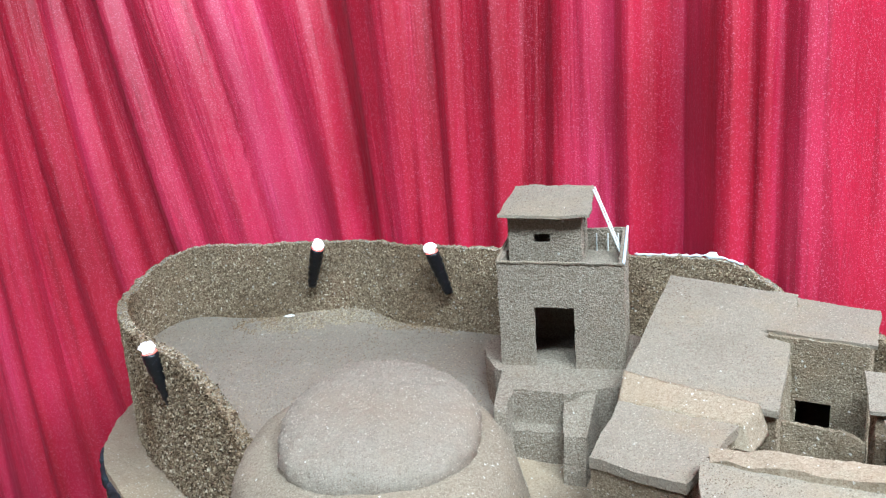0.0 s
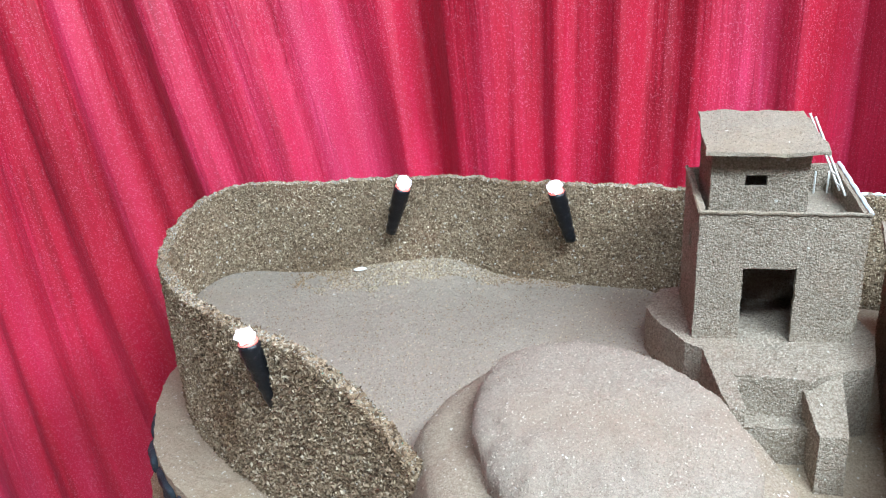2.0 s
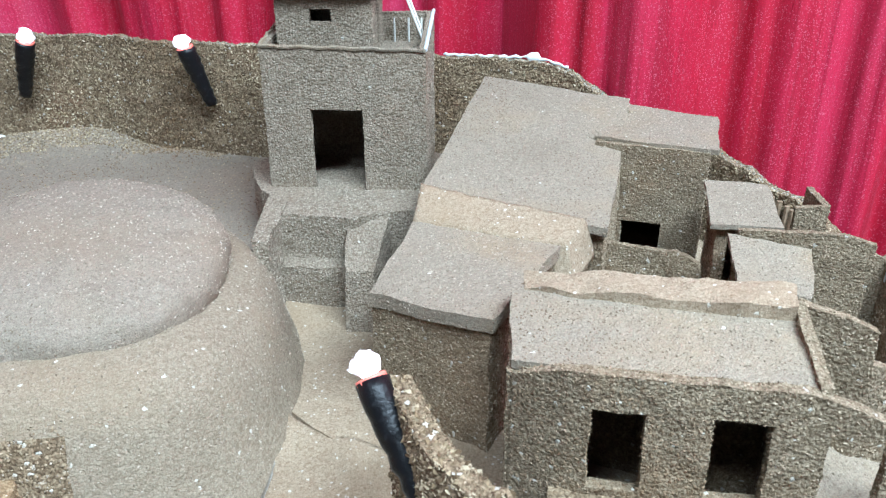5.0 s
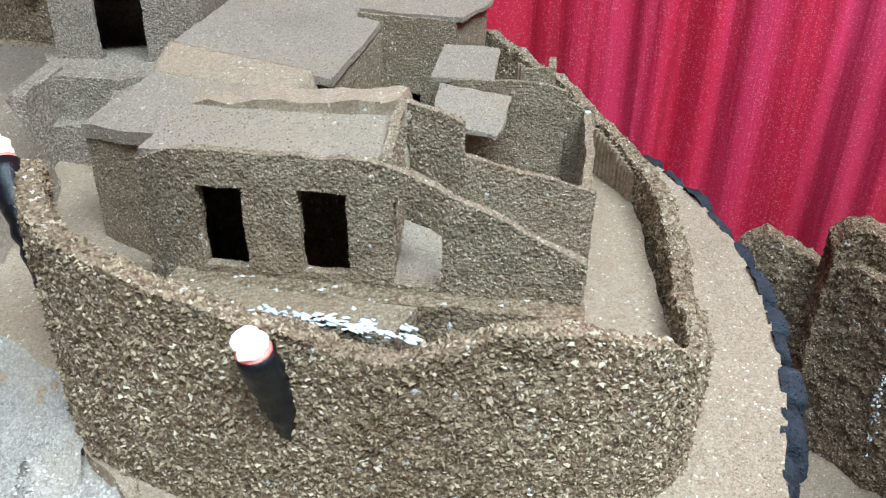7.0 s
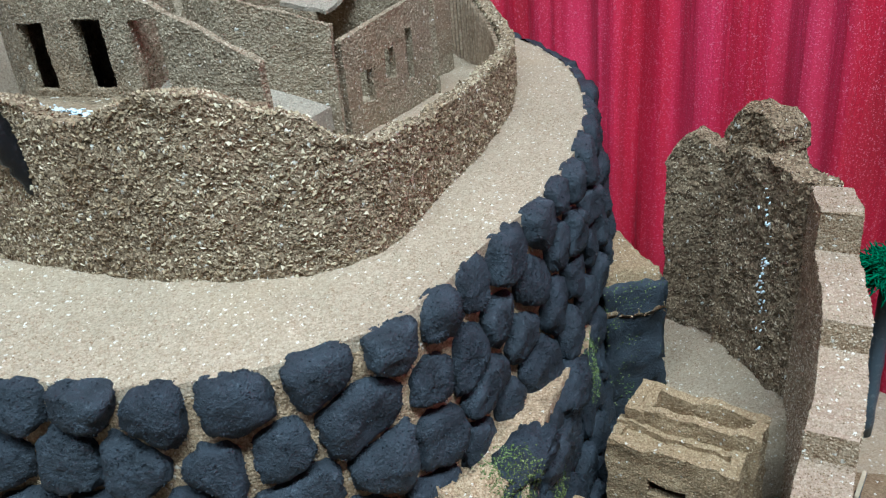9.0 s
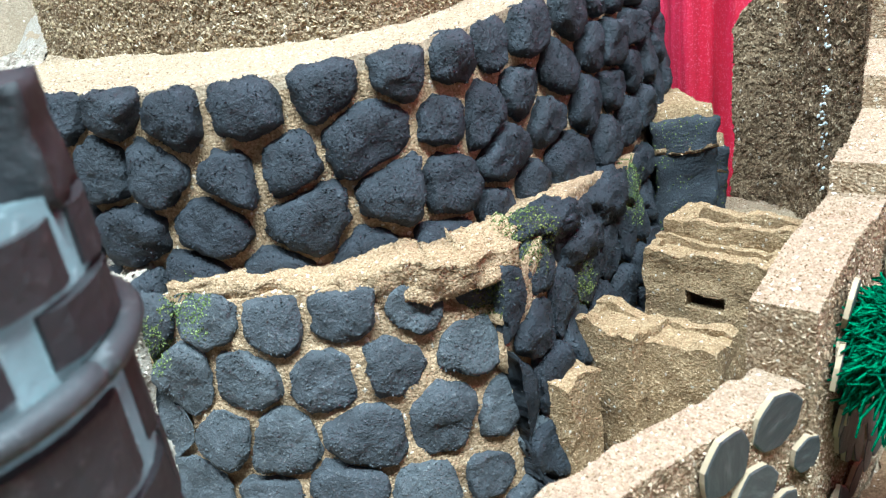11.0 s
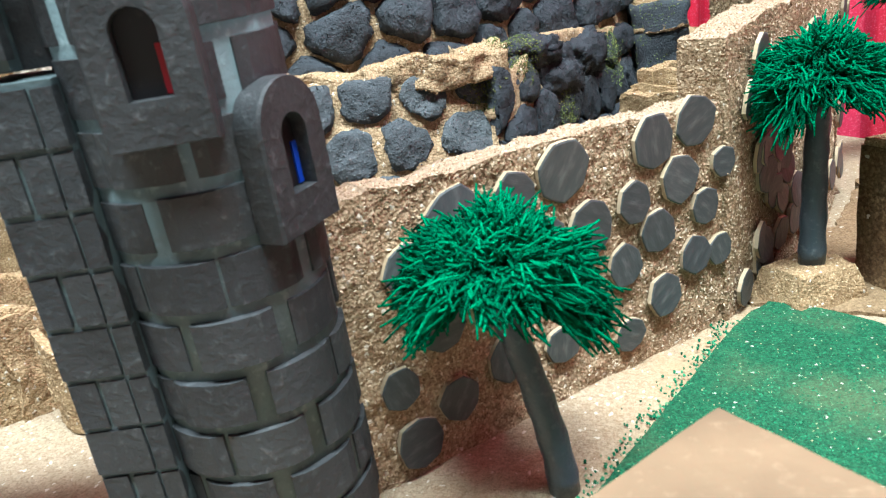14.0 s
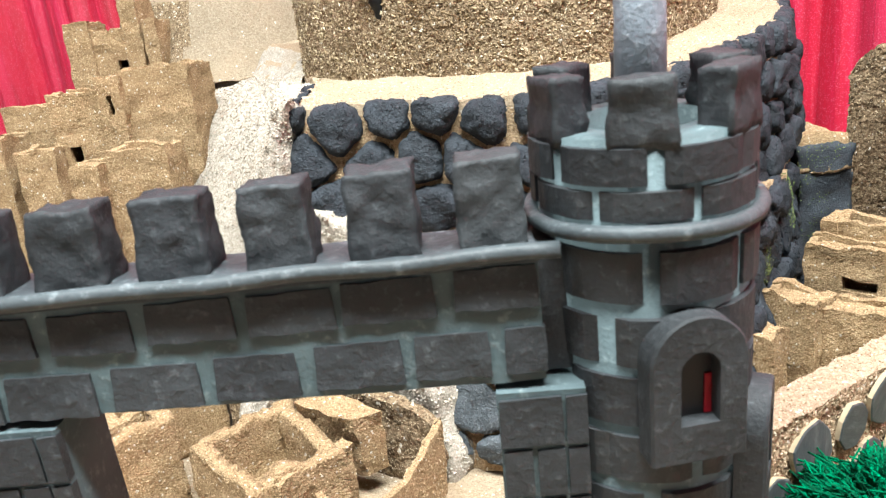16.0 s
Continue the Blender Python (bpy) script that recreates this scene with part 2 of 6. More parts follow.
SLICE_EDGE = paint("tan_card_edge", (0.33, 0.26, 0.17), (0.46, 0.38, 0.26), 0.004, 0.0002, 0.8, 0.2)
TAPE = paint("black_tape", (0.008, 0.008, 0.009), (0.03, 0.03, 0.032), 0.003, 0.0006, 0.35, 0.2)
GLUE = paint("white_glue", (0.62, 0.68, 0.70), (0.78, 0.82, 0.82), 0.004, 0.001, 0.35, 0.15)
POLE = paint("grey_pole_paper", (0.20, 0.23, 0.27), (0.42, 0.45, 0.5), 0.004, 0.001, 0.6, 0.3)
STICK = paint("white_stick", (0.7, 0.68, 0.62), (0.8, 0.78, 0.74), 0.004, 0.0003, 0.6, 0.1)
TRUNK = paint("grey_trunk_tape", (0.05, 0.066, 0.08), (0.12, 0.14, 0.15), 0.004, 0.0008, 0.4, 0.3)
FLAG = paint("white_flag_paper", (0.40, 0.475, 0.58), (0.46, 0.53, 0.62), 0.01, 0.0002, 0.8, 0.06)
# One black for the flag's ink and the painted shade in window openings.
INK_AND_SHADE = paint("black_ink_and_shade", (0.01, 0.01, 0.012), (0.03, 0.03, 0.03), 0.006, 0.0001, 0.5, 0.1)
BOARD = paint("bare_board", (0.125, 0.086, 0.052), (0.165, 0.118, 0.074), 0.004, 0.0005, 0.75, 0.25)
BOXWOOD = grain("brown_box_sawdust", (0.24, 0.16, 0.085), (0.16, 0.10, 0.05), (0.08, 0.045, 0.02), 0.0018, 0.0008, None, 0, 0.01)
BLUE = paint("blue_paper", (0.01, 0.05, 0.42), (0.03, 0.1, 0.55), 0.004, 0.0001, 0.5, 0.2)
REDPAPER = paint("red_paper", (0.22, 0.004, 0.012), (0.34, 0.012, 0.025), 0.004, 0.0001, 0.5, 0.2)
PLASTER = paint("room_plaster", (0.27, 0.26, 0.25), (0.32, 0.305, 0.29), 0.02, 0.0005, 0.9, 0.06)
FLOORING = paint("room_floor", (0.33, 0.29, 0.25), (0.4, 0.36, 0.32), 0.03, 0.0005, 0.5, 0.15)


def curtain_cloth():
    """Sheer red cloth, its fold shading painted into the colour: broad paler and deeper bands along the folds, fine
    threads and glitter.
    """
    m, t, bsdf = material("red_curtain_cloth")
    uv = t.nodes.new("ShaderNodeTexCoord").outputs["UV"]

    def stretched(sx, sy, scale, detail):
        mp = t.nodes.new("ShaderNodeMapping")
        mp.inputs["Scale"].default_value = (sx, sy, 1)
        link(t, uv, mp.inputs["Vector"])
        return node(t, "ShaderNodeTexNoise", mp.outputs["Vector"], Scale=scale, Detail=detail, Roughness=0.55)

    fold_shade = stretched(1, 0.05, 11.0, 2.0)
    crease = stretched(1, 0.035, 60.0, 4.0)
    thread = stretched(1, 0.8, 800.0, 2.0)
    moire = stretched(1, 1.0, 5.0, 3.0)
    glit = node(t, "ShaderNodeTexVoronoi", position(t), Scale=1300.0)
    # Light and shade of the folds, painted into the colour as bands and creases.
    col = ramp(t, fold_shade.outputs["Fac"], [(0.32, (0.30, 0.002, 0.016)), (0.45, (0.42, 0.006, 0.030)), (0.56, (0.45, 0.013, 0.050)), (0.72, (0.46, 0.022, 0.070))])
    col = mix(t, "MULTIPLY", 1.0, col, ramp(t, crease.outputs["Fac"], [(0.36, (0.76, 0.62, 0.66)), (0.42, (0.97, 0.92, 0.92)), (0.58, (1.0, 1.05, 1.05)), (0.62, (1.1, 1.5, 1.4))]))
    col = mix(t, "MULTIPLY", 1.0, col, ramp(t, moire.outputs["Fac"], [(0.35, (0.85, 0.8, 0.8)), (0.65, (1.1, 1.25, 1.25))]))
    col = mix(t, "MULTIPLY", 1.0, col, ramp(t, thread.outputs["Fac"], [(0.35, (0.84, 0.74, 0.76)), (0.7, (1.14, 1.4, 1.32))]))
    sep = node(t, "ShaderNodeSeparateColor")
    link(t, glit.outputs["Color"], sep.inputs["Color"])
    spark = math_node(t, "MULTIPLY", math_node(t, "GREATER_THAN", sep.outputs[0], 0.90), 0.26)
    col = mix(t, "MIX", spark, col, (0.8, 0.32, 0.42))
    link(t, col, bsdf.inputs["Base Color"])
    bsdf.inputs["Roughness"].default_value = 0.45
    bsdf.inputs["Sheen Weight"].default_value = 0.04
    bsdf.inputs["Sheen Tint"].default_value = (1, 0.45, 0.6, 1)
    bump(t, bsdf, math_node(t, "ADD", crease.outputs["Fac"], math_node(t, "MULTIPLY", thread.outputs["Fac"], 0.04)), 0.8, 0.006)
    return m


def yarn_wool():
    m, t, bsdf = material("green_yarn_wool")
    hair = t.nodes.new("ShaderNodeNewGeometry")
    n = node(t, "ShaderNodeTexNoise", position(t), Scale=900.0, Detail=3.0)
    col = ramp(t, hair.outputs["Random Per Island"], [(0.0, (0.001, 0.055, 0.024)), (0.5, (0.001, 0.115, 0.048)), (1.0, (0.003, 0.19, 0.08))])
    col = mix(t, "MULTIPLY", 1.0, col, ramp(t, n.outputs["Fac"], [(0.3, (0.7, 0.7, 0.7)), (0.7, (1.25, 1.25, 1.25))]))
    link(t, col, bsdf.inputs["Base Color"])
    bsdf.inputs["Roughness"].default_value = 0.9
    bsdf.inputs["Specular IOR Level"].default_value = 0.1
    bump(t, bsdf, n.outputs["Fac"], 1.0, 0.0015)
    return m


def glow(name, colour, strength):
    m, t, bsdf = material(name)
    bsdf.inputs["Base Color"].default_value = (*colour, 1)
    bsdf.inputs["Emission Color"].default_value = (*colour, 1)
    bsdf.inputs["Emission Strength"].default_value = strength
    return m


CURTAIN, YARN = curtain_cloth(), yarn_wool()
LED, NECK = glow("torch_glow", (1.0, 0.90, 0.92), 1.05), glow("torch_neck_glow", (0.9, 0.22, 0.16), 0.22)
TUBE = glow("lamp_tube", (1.0, 0.98, 0.95), 2.0)


# ---- tools ----
def mesh_of(bm, name, mat, smooth=False):
    bmesh.ops.recalc_face_normals(bm, faces=bm.faces)
    me = bpy.data.meshes.new(name)
    bm.to_mesh(me)
    bm.free()
    for mt in (mat if isinstance(mat, (list, tuple)) else [mat]):
        me.materials.append(mt)
    if smooth:
        me.shade_smooth()
    return me


def part(name, bm, mat, parent=None, label="", smooth=False):
    ob = new(name, mesh_of(bm, name, mat, smooth))
    if parent:
        ob.parent = parent
    if label:
        tagged(ob, label)
    return ob


def thing(name, label, category, group="", kind="", at=(0, 0, 0)):
    ob = tagged(new(name), label, category, group, kind)
    ob.empty_display_size = 0.01
    ob.location = at
    return ob


def rough(bm, amp, size=0.012, fine=0.35, verts=None):
    """Uneven, hand-made surfaces: broad swell and a finer crumble."""
    for v in verts or bm.verts:
        c = v.co
        v.co = c + noise.noise_vector(c / size) * amp + noise.noise_vector(c / (size * 0.22) + Vector((7, 3, 1))) * amp * fine


def flaky(bm, amp, size):
    """Loose chips glued to a face: each spot is pushed out or in by its own chip."""
    for v in bm.verts:
        c = v.co
        a = noise.cell_vector(c / size + Vector((0.37, 0.11, 0.73)))
        v.co = c + (a - Vector((0.5, 0.5, 0.5))) * amp * 2 + noise.noise_vector(c / (size * 0.6)) * amp * 0.6


def curve(pts, step):
    """Points of a smooth line through pts, about step apart; any further numbers are carried along."""
    pts = [np.array(p, float) for p in pts]
    out = []
    n = len(pts)
    for i in range(n - 1):
        p0, p1, p2, p3 = pts[max(i - 1, 0)], pts[i], pts[i + 1], pts[min(i + 2, n - 1)]
        k = max(1, int(np.linalg.norm((p2 - p1)[:2]) / step + 0.5))
        for j in range(k):
            u = j / k
            out.append(0.5 * ((2 * p1) + (p2 - p0) * u + (2 * p0 - 5 * p1 + 4 * p2 - p3) * u * u + (3 * p1 - p0 - 3 * p2 + p3) * u ** 3))
    out.append(pts[-1])
    return out


def straight(pts, step):
    out = []
    for a, b in zip(pts[:-1], pts[1:]):
        a, b = np.array(a, float), np.array(b, float)
        k = max(1, int(np.linalg.norm((b - a)[:2]) / step + 0.5))
        out += [a + (b - a) * j / k for j in range(k)]
    return out + [np.array(pts[-1], float)]


def wall(pts, thick, step=0.004, openings=(), smooth_line=True, amp=0.0012, jag=0.0, side=0.5, bm=None, size=0.012):
    """A standing wall along a line of (x, y, bottom, top); openings are (from, to, sill, head) in metres along it and in height.
    side: the share of the thickness that lies to the right of the line."""
    line = curve(pts, step) if smooth_line else straight(pts, step)
    run = [0.0]
    for a, b in zip(line[:-1], line[1:]):
        run.append(run[-1] + float(np.linalg.norm((b - a)[:2])))
    cuts = sorted({c for o in openings for c in o[:2] if 0 < c < run[-1]})
    stations = []
    for c in cuts:
        i = max(j for j in range(len(run)) if run[j] <= c)
        i = min(i, len(run) - 2)
        u = (c - run[i]) / (run[i + 1] - run[i])
        stations.append((c, line[i] + (line[i + 1] - line[i]) * u))
    cols = [(r, p) for r, p in zip(run, line) if all(abs(r - c) > step * 0.4 for c in cuts) or r in (0.0, run[-1])] + stations
    cols.sort(key=lambda q: q[0])
    own = bm is None
    bm = bm or bmesh.new()
    zc = sorted({z for o in openings for z in o[2:]})
    tall = max(p[3] - p[2] for _, p in cols)
    grid = []
    for k, (r, p) in enumerate(cols):
        a = cols[max(k - 1, 0)][1]
        b = cols[min(k + 1, len(cols) - 1)][1]
        d = (b - a)[:2] / max(np.linalg.norm((b - a)[:2]), 1e-9)
        nrm = np.array((d[1], -d[0]))
        zb, zt = p[2], p[3] + (noise.noise(Vector((p[0], p[1], 0)) * 60) * jag + noise.noise(Vector((p[0], p[1], 3)) * 260) * jag * 0.5 if jag else 0)
        marks = [zb] + [z for z in zc if z > zb + 1e-4] + [max(zt, (zc[-1] + 0.001) if zc else zt)]
        levels = []
        for i, (z0, z1) in enumerate(zip(marks[:-1], marks[1:])):
            n = max(1, round(tall / step / (len(zc) + 1))) if not zc else max(1, round(tall * 0.4 / step) if i in (0, len(marks) - 2) else round((z1 - z0) / step) or 1)
            levels += [z0 + (z1 - z0) * j / n for j in range(n)]
        levels.append(marks[-1])
        right = [bm.verts.new((*(p[:2] + nrm * thick * side), z)) for z in levels]
        left = [bm.verts.new((*(p[:2] - nrm * thick * (1 - side)), z)) for z in levels]
        grid.append((right, left, levels))
    h = min(len(g[2]) for g in grid)
    nc = len(cols)

    def solid(i, j):
        if not (0 <= i < nc - 1 and 0 <= j < h - 1):
            return False
        s = (cols[i][0] + cols[i + 1][0]) / 2
        z = (grid[i][2][j] + grid[i][2][j + 1] + grid[i + 1][2][j] + grid[i + 1][2][j + 1]) / 4
        return not any(o[0] < s < o[1] and o[2] < z < o[3] for o in openings)

    for i in range(nc - 1):
        for j in range(h - 1):
            if not solid(i, j):
                continue
            r0, r1, l0, l1 = grid[i][0], grid[i + 1][0], grid[i][1], grid[i + 1][1]
            bm.faces.new((r0[j], r1[j], r1[j + 1], r0[j + 1]))
            bm.faces.new((l0[j], l0[j + 1], l1[j + 1], l1[j]))
            if not solid(i, j - 1):
                bm.faces.new((r0[j], l0[j], l1[j], r1[j]))
            if not solid(i, j + 1):
                bm.faces.new((r0[j + 1], r1[j + 1], l1[j + 1], l0[j + 1]))
            if not solid(i - 1, j):
                bm.faces.new((r0[j], r0[j + 1], l0[j + 1], l0[j]))
            if not solid(i + 1, j):
                bm.faces.new((r1[j], l1[j], l1[j + 1], r1[j + 1]))
    bmesh.ops.delete(bm, geom=[v for v in bm.verts if not v.link_faces], context="VERTS")
    if own and amp:
        rough(bm, amp, size)
    return bm


def hexa(low, high, step=0.005, amp=0.001, bm=None, size=0.012):
    """A solid with four low and four high corners, in turn, its faces cut fine enough to be roughened."""
    own = bm is None
    bm = bm or bmesh.new()
    c = np.array([list(low), list(high)], float)

    def at(u, v, w):
        q = c[0] * (1 - w) + c[1] * w
        return (q[0] * (1 - u) + q[1] * u) * (1 - v) + (q[3] * (1 - u) + q[2] * u) * v

    def count(a, b):
        return min(48, max(1, int(np.linalg.norm(np.array(a) - np.array(b)) / step)))

    nu, nv, nw = max(count(c[0][0], c[0][1]), count(c[1][3], c[1][2])), max(count(c[0][1], c[0][2]), count(c[1][0], c[1][3])), max(count(c[0][0], c[1][0]), count(c[0][2], c[1][2]))
    seen = {}

    def vert(i, j, k):
        if (i, j, k) not in seen:
            seen[(i, j, k)] = bm.verts.new(at(i / nu, j / nv, k / nw))
        return seen[(i, j, k)]

    for n1, n2, f in ((nu, nv, lambda a, b, s: (a, b, s * nw)), (nu, nw, lambda a, b, s: (a, s * nv, b)), (nv, nw, lambda a, b, s: (s * nu, a, b))):
        for s in (0, 1):
            for a in range(n1):
                for b in range(n2):
                    bm.faces.new([vert(*f(*q, s)) for q in ((a, b), (a + 1, b), (a + 1, b + 1), (a, b + 1))])
    if own and amp:
        rough(bm, amp, size)
    return bm


def slab(corners, thick, **kw):
    """A sheet with four top corners, thick downwards."""
    return hexa([(x, y, z - thick) for x, y, z in corners], corners, **kw)


def box(x, y, z0, z1, sx, sy, turn=0, taper=1.0, **kw):
    """A box on its middle (x, y), turned by degrees, its top narrower by taper."""
    c, s = math.cos(radians(turn)), math.sin(radians(turn))

    def ring(k, z):
        return [(x + (a * sx * c - b * sy * s) * k / 2, y + (a * sx * s + b * sy * c) * k / 2, z) for a, b in ((-1, -1), (1, -1), (1, 1), (-1, 1))]

    return hexa(ring(1, z0), ring(taper, z1), **kw)


def lathe(profile, n=32, bm=None, arc=(0, 360)):
    """A turned body about z from (radius, height) pairs."""
    bm = bm or bmesh.new()
    rings = []
    full = arc == (0, 360)
    for r, z in profile:
        rings.append([bm.verts.new((r * math.cos(a), r * math.sin(a), z)) for a in (radians(arc[0] + (arc[1] - arc[0]) * i / n) for i in range(n if full else n + 1))])
    for a, b in zip(rings[:-1], rings[1:]):
        for i in range(n):
            j = (i + 1) % n if full else i + 1
            bm.faces.new((a[i], a[j], b[j], b[i]))
    if full:
        bm.faces.new(rings[0][::-1])
        bm.faces.new(rings[-1])
    return bm


def tube(points, radii, n=10, bm=None):
    """A round rod along points with a radius at each."""
    bm = bm or bmesh.new()
    pts = [Vector(p) for p in points]
    rings = []
    for i, p in enumerate(pts):
        d = (pts[min(i + 1, len(pts) - 1)] - pts[max(i - 1, 0)]).normalized()
        a = d.orthogonal().normalized()
        b = d.cross(a)
        r = radii[i] if isinstance(radii, (list, tuple)) else radii
        if i and rings:
            ref = (rings[-1][0].co - pts[i - 1]).normalized()
            a = (ref - d * ref.dot(d)).normalized()
            b = d.cross(a)
        rings.append([bm.verts.new(p + (a * math.cos(2 * math.pi * k / n) + b * math.sin(2 * math.pi * k / n)) * r) for k in range(n)])
    for a, b in zip(rings[:-1], rings[1:]):
        for i in range(n):
            bm.faces.new((a[i], a[(i + 1) % n], b[(i + 1) % n], b[i]))
    bm.faces.new(rings[0][::-1])
    bm.faces.new(rings[-1])
    return bm


def fill(outline, z, step=0.006, bm=None):
    """A level sheet inside a closed outline of (x, y), as rings shrinking to its middle; z is a number or a function of (x, y)."""
    bm = bm or bmesh.new()
    pts = np.array(outline, float)
    mid = pts.mean(axis=0)
    n = max(3, int(np.linalg.norm(pts - mid, axis=1).max() / step))
    height = z if callable(z) else (lambda x, y: z)
    rings = []
    for k in range(n):
        q = mid + (pts - mid) * (1 - k / n)
        rings.append([bm.verts.new((x, y, height(x, y))) for x, y in q])
    c = bm.verts.new((*mid, height(*mid)))
    m = len(pts)
    for a, b in zip(rings[:-1], rings[1:]):
        for i in range(m):
            bm.faces.new((a[i], a[(i + 1) % m], b[(i + 1) % m], b[i]))
    for i in range(m):
        bm.faces.new((rings[-1][i], rings[-1][(i + 1) % m], c))
    return bm, rings[0]


def drum(outline, z_top, z_low, step=0.006, flare=0.0, bm=None, rows=None):
    """A mass with an outline, a top and sides that go down to z_low, spread by flare."""
    bm, rim = fill(outline, z_top, step, bm=bm)
    mid = np.array(outline, float).mean(axis=0)
    low_z = z_low if callable(z_low) else (lambda x, y: z_low)
    n = rows or max(2, int((rim[0].co.z - low_z(*rim[0].co[:2])) / step))
    last = rim
    for k in range(1, n + 1):
        ring = []
        for v in rim:
            x, y, zt = v.co
            zl = low_z(x, y)
            d = np.array((x, y)) - mid
            d = d / np.linalg.norm(d)
            ring.append(bm.verts.new((x + d[0] * flare * k / n, y + d[1] * flare * k / n, zt + (zl - zt) * k / n)))
        m = len(rim)
        for i in range(m):
            bm.faces.new((last[i], last[(i + 1) % m], ring[(i + 1) % m], ring[i]))
        last = ring
    return bm


def closed(pts, step):
    """A smooth closed outline through pts."""
    n = len(pts)
    out = []
    P = [np.array(p, float) for p in pts]
    for i in range(n):
        p0, p1, p2, p3 = P[i - 1], P[i], P[(i + 1) % n], P[(i + 2) % n]
        k = max(1, int(np.linalg.norm(p2 - p1) / step + 0.5))
        for j in range(k):
            u = j / k
            out.append(tuple(0.5 * ((2 * p1) + (p2 - p0) * u + (2 * p0 - 5 * p1 + 4 * p2 - p3) * u * u + (3 * p1 - p0 - 3 * p2 + p3) * u ** 3)))
    return out


def chips(ob, per_mm2, length, width, mat, seed=1, keep=None, lift=0.5, label="coat of loose sawdust chips"):
    """Scatters small slivers of sawdust over the faces of a part, joined into one mesh."""
    me = ob.data
    me.calc_loop_triangles()
    co = np.empty(len(me.vertices) * 3)
    me.vertices.foreach_get("co", co)
    co = co.reshape(-1, 3)
    tri = np.empty(len(me.loop_triangles) * 3, int)
    me.loop_triangles.foreach_get("vertices", tri)
    a, b, c = (co[tri.reshape(-1, 3)[:, k]] for k in range(3))
    nrm = np.cross(b - a, c - a)
    area = np.linalg.norm(nrm, axis=1) / 2
    nrm = nrm / np.maximum(area * 2, 1e-15)[:, None]
    if keep:
        mid = (a + b + c) / 3
        area = area * np.array([1.0 if keep(m, n) else 0.0 for m, n in zip(mid, nrm)])
    rng = np.random.default_rng(seed)
    n = int(area.sum() * 1e6 * per_mm2)
    if n < 1:
        return None
    pick = rng.choice(len(area), n, p=area / area.sum())
    u, v = rng.random(n), rng.random(n)
    flip = u + v > 1
    u[flip], v[flip] = 1 - u[flip], 1 - v[flip]
    p = a[pick] + (b - a)[pick] * u[:, None] + (c - a)[pick] * v[:, None]
    nn = nrm[pick] + rng.normal(0, 0.28, (n, 3))
    nn /= np.linalg.norm(nn, axis=1)[:, None]
    t = np.cross(nn, rng.normal(0, 1, (n, 3)))
    t /= np.linalg.norm(t, axis=1)[:, None]
    w = np.cross(nn, t)
    L = (length * rng.uniform(0.45, 1.15, n) / 2)[:, None]
    W = (width * rng.uniform(0.5, 1.2, n) / 2)[:, None]
    base = p - nn * width * 0.15
    top = p + nn * (width * lift * rng.uniform(0.3, 1.3, n))[:, None]
    verts = np.stack([base + t * L, base + w * W, base - t * L, base - w * W, top], axis=1).reshape(-1, 3)
    k = np.arange(n)[:, None] * 5
    faces = np.concatenate([np.concatenate([k + i, k + (i + 1) % 4, k + 4], axis=1) for i in range(4)])
    mesh = bpy.data.meshes.new("sawdust_coat")
    mesh.from_pydata(verts.tolist(), [], faces.tolist())
    mesh.materials.append(mat)
    out = new("sawdust_coat", mesh)
    out.parent = ob.parent or ob
    out.location = ob.location if ob.parent else (0, 0, 0)
    return tagged(out, label, kind="stuff")


# ---- the room and the table ----
BASE, STREET = -0.045, -0.038


def plain_box(name, lo, hi, mat, **tags):
    bm = bmesh.new()
    bmesh.ops.create_cube(bm, size=1)
    for v in bm.verts:
        v.co = [lo[i] + (v.co[i] + 0.5) * (hi[i] - lo[i]) for i in range(3)]
    return tagged(part(name, bm, mat), kind="structure", **tags)


plain_box("floor", (-2.6, -2.6, FLOOR - 0.05), (2.6, 2.0, FLOOR), FLOORING, label="plain room floor below the table", category="floor")
plain_box("ceiling", (-2.7, -2.7, CEIL), (2.7, 2.1, CEIL + 0.05), PLASTER, label="plain white room ceiling", category="ceiling")
plain_box("wall_north", (-2.6, 2.0, FLOOR), (2.6, 2.1, CEIL), PLASTER, label="plain plastered wall behind the curtain", category="wall")
plain_box("wall_south", (-2.6, -2.7, FLOOR), (2.6, -2.6, CEIL), PLASTER, label="plain plastered room wall", category="wall")
plain_box("wall_west", (-2.7, -2.7, FLOOR), (-2.6, 2.1, CEIL), PLASTER, label="plain plastered room wall", category="wall")
plain_box("wall_east", (2.6, -2.7, FLOOR), (2.7, 2.1, CEIL), PLASTER, label="plain plastered room wall", category="wall")


def fixture(x, y, turn):
    top = thing("ceiling_light", "white tube light with a plain housing on the ceiling", "ceiling light", "tube lights on the ceiling", at=(x, y, CEIL))
    top.rotation_euler = (0, 0, radians(turn))
    part("housing", hexa([(-.65, -.16, -.03), (.65, -.16, -.03), (.65, .16, -.03), (-.65, .16, -.03)], [(-.65, -.16, 0), (.65, -.16, 0), (.65, .16, 0), (-.65, .16, 0)], step=2, amp=0), PLASTER, top)
    part("tube", tube([(-.6, 0, -.045), (.6, 0, -.045)], 0.013), TUBE, top, "glowing white tube")


fixture(0.85, -0.50, 20)
fixture(-0.05, -0.60, 10)


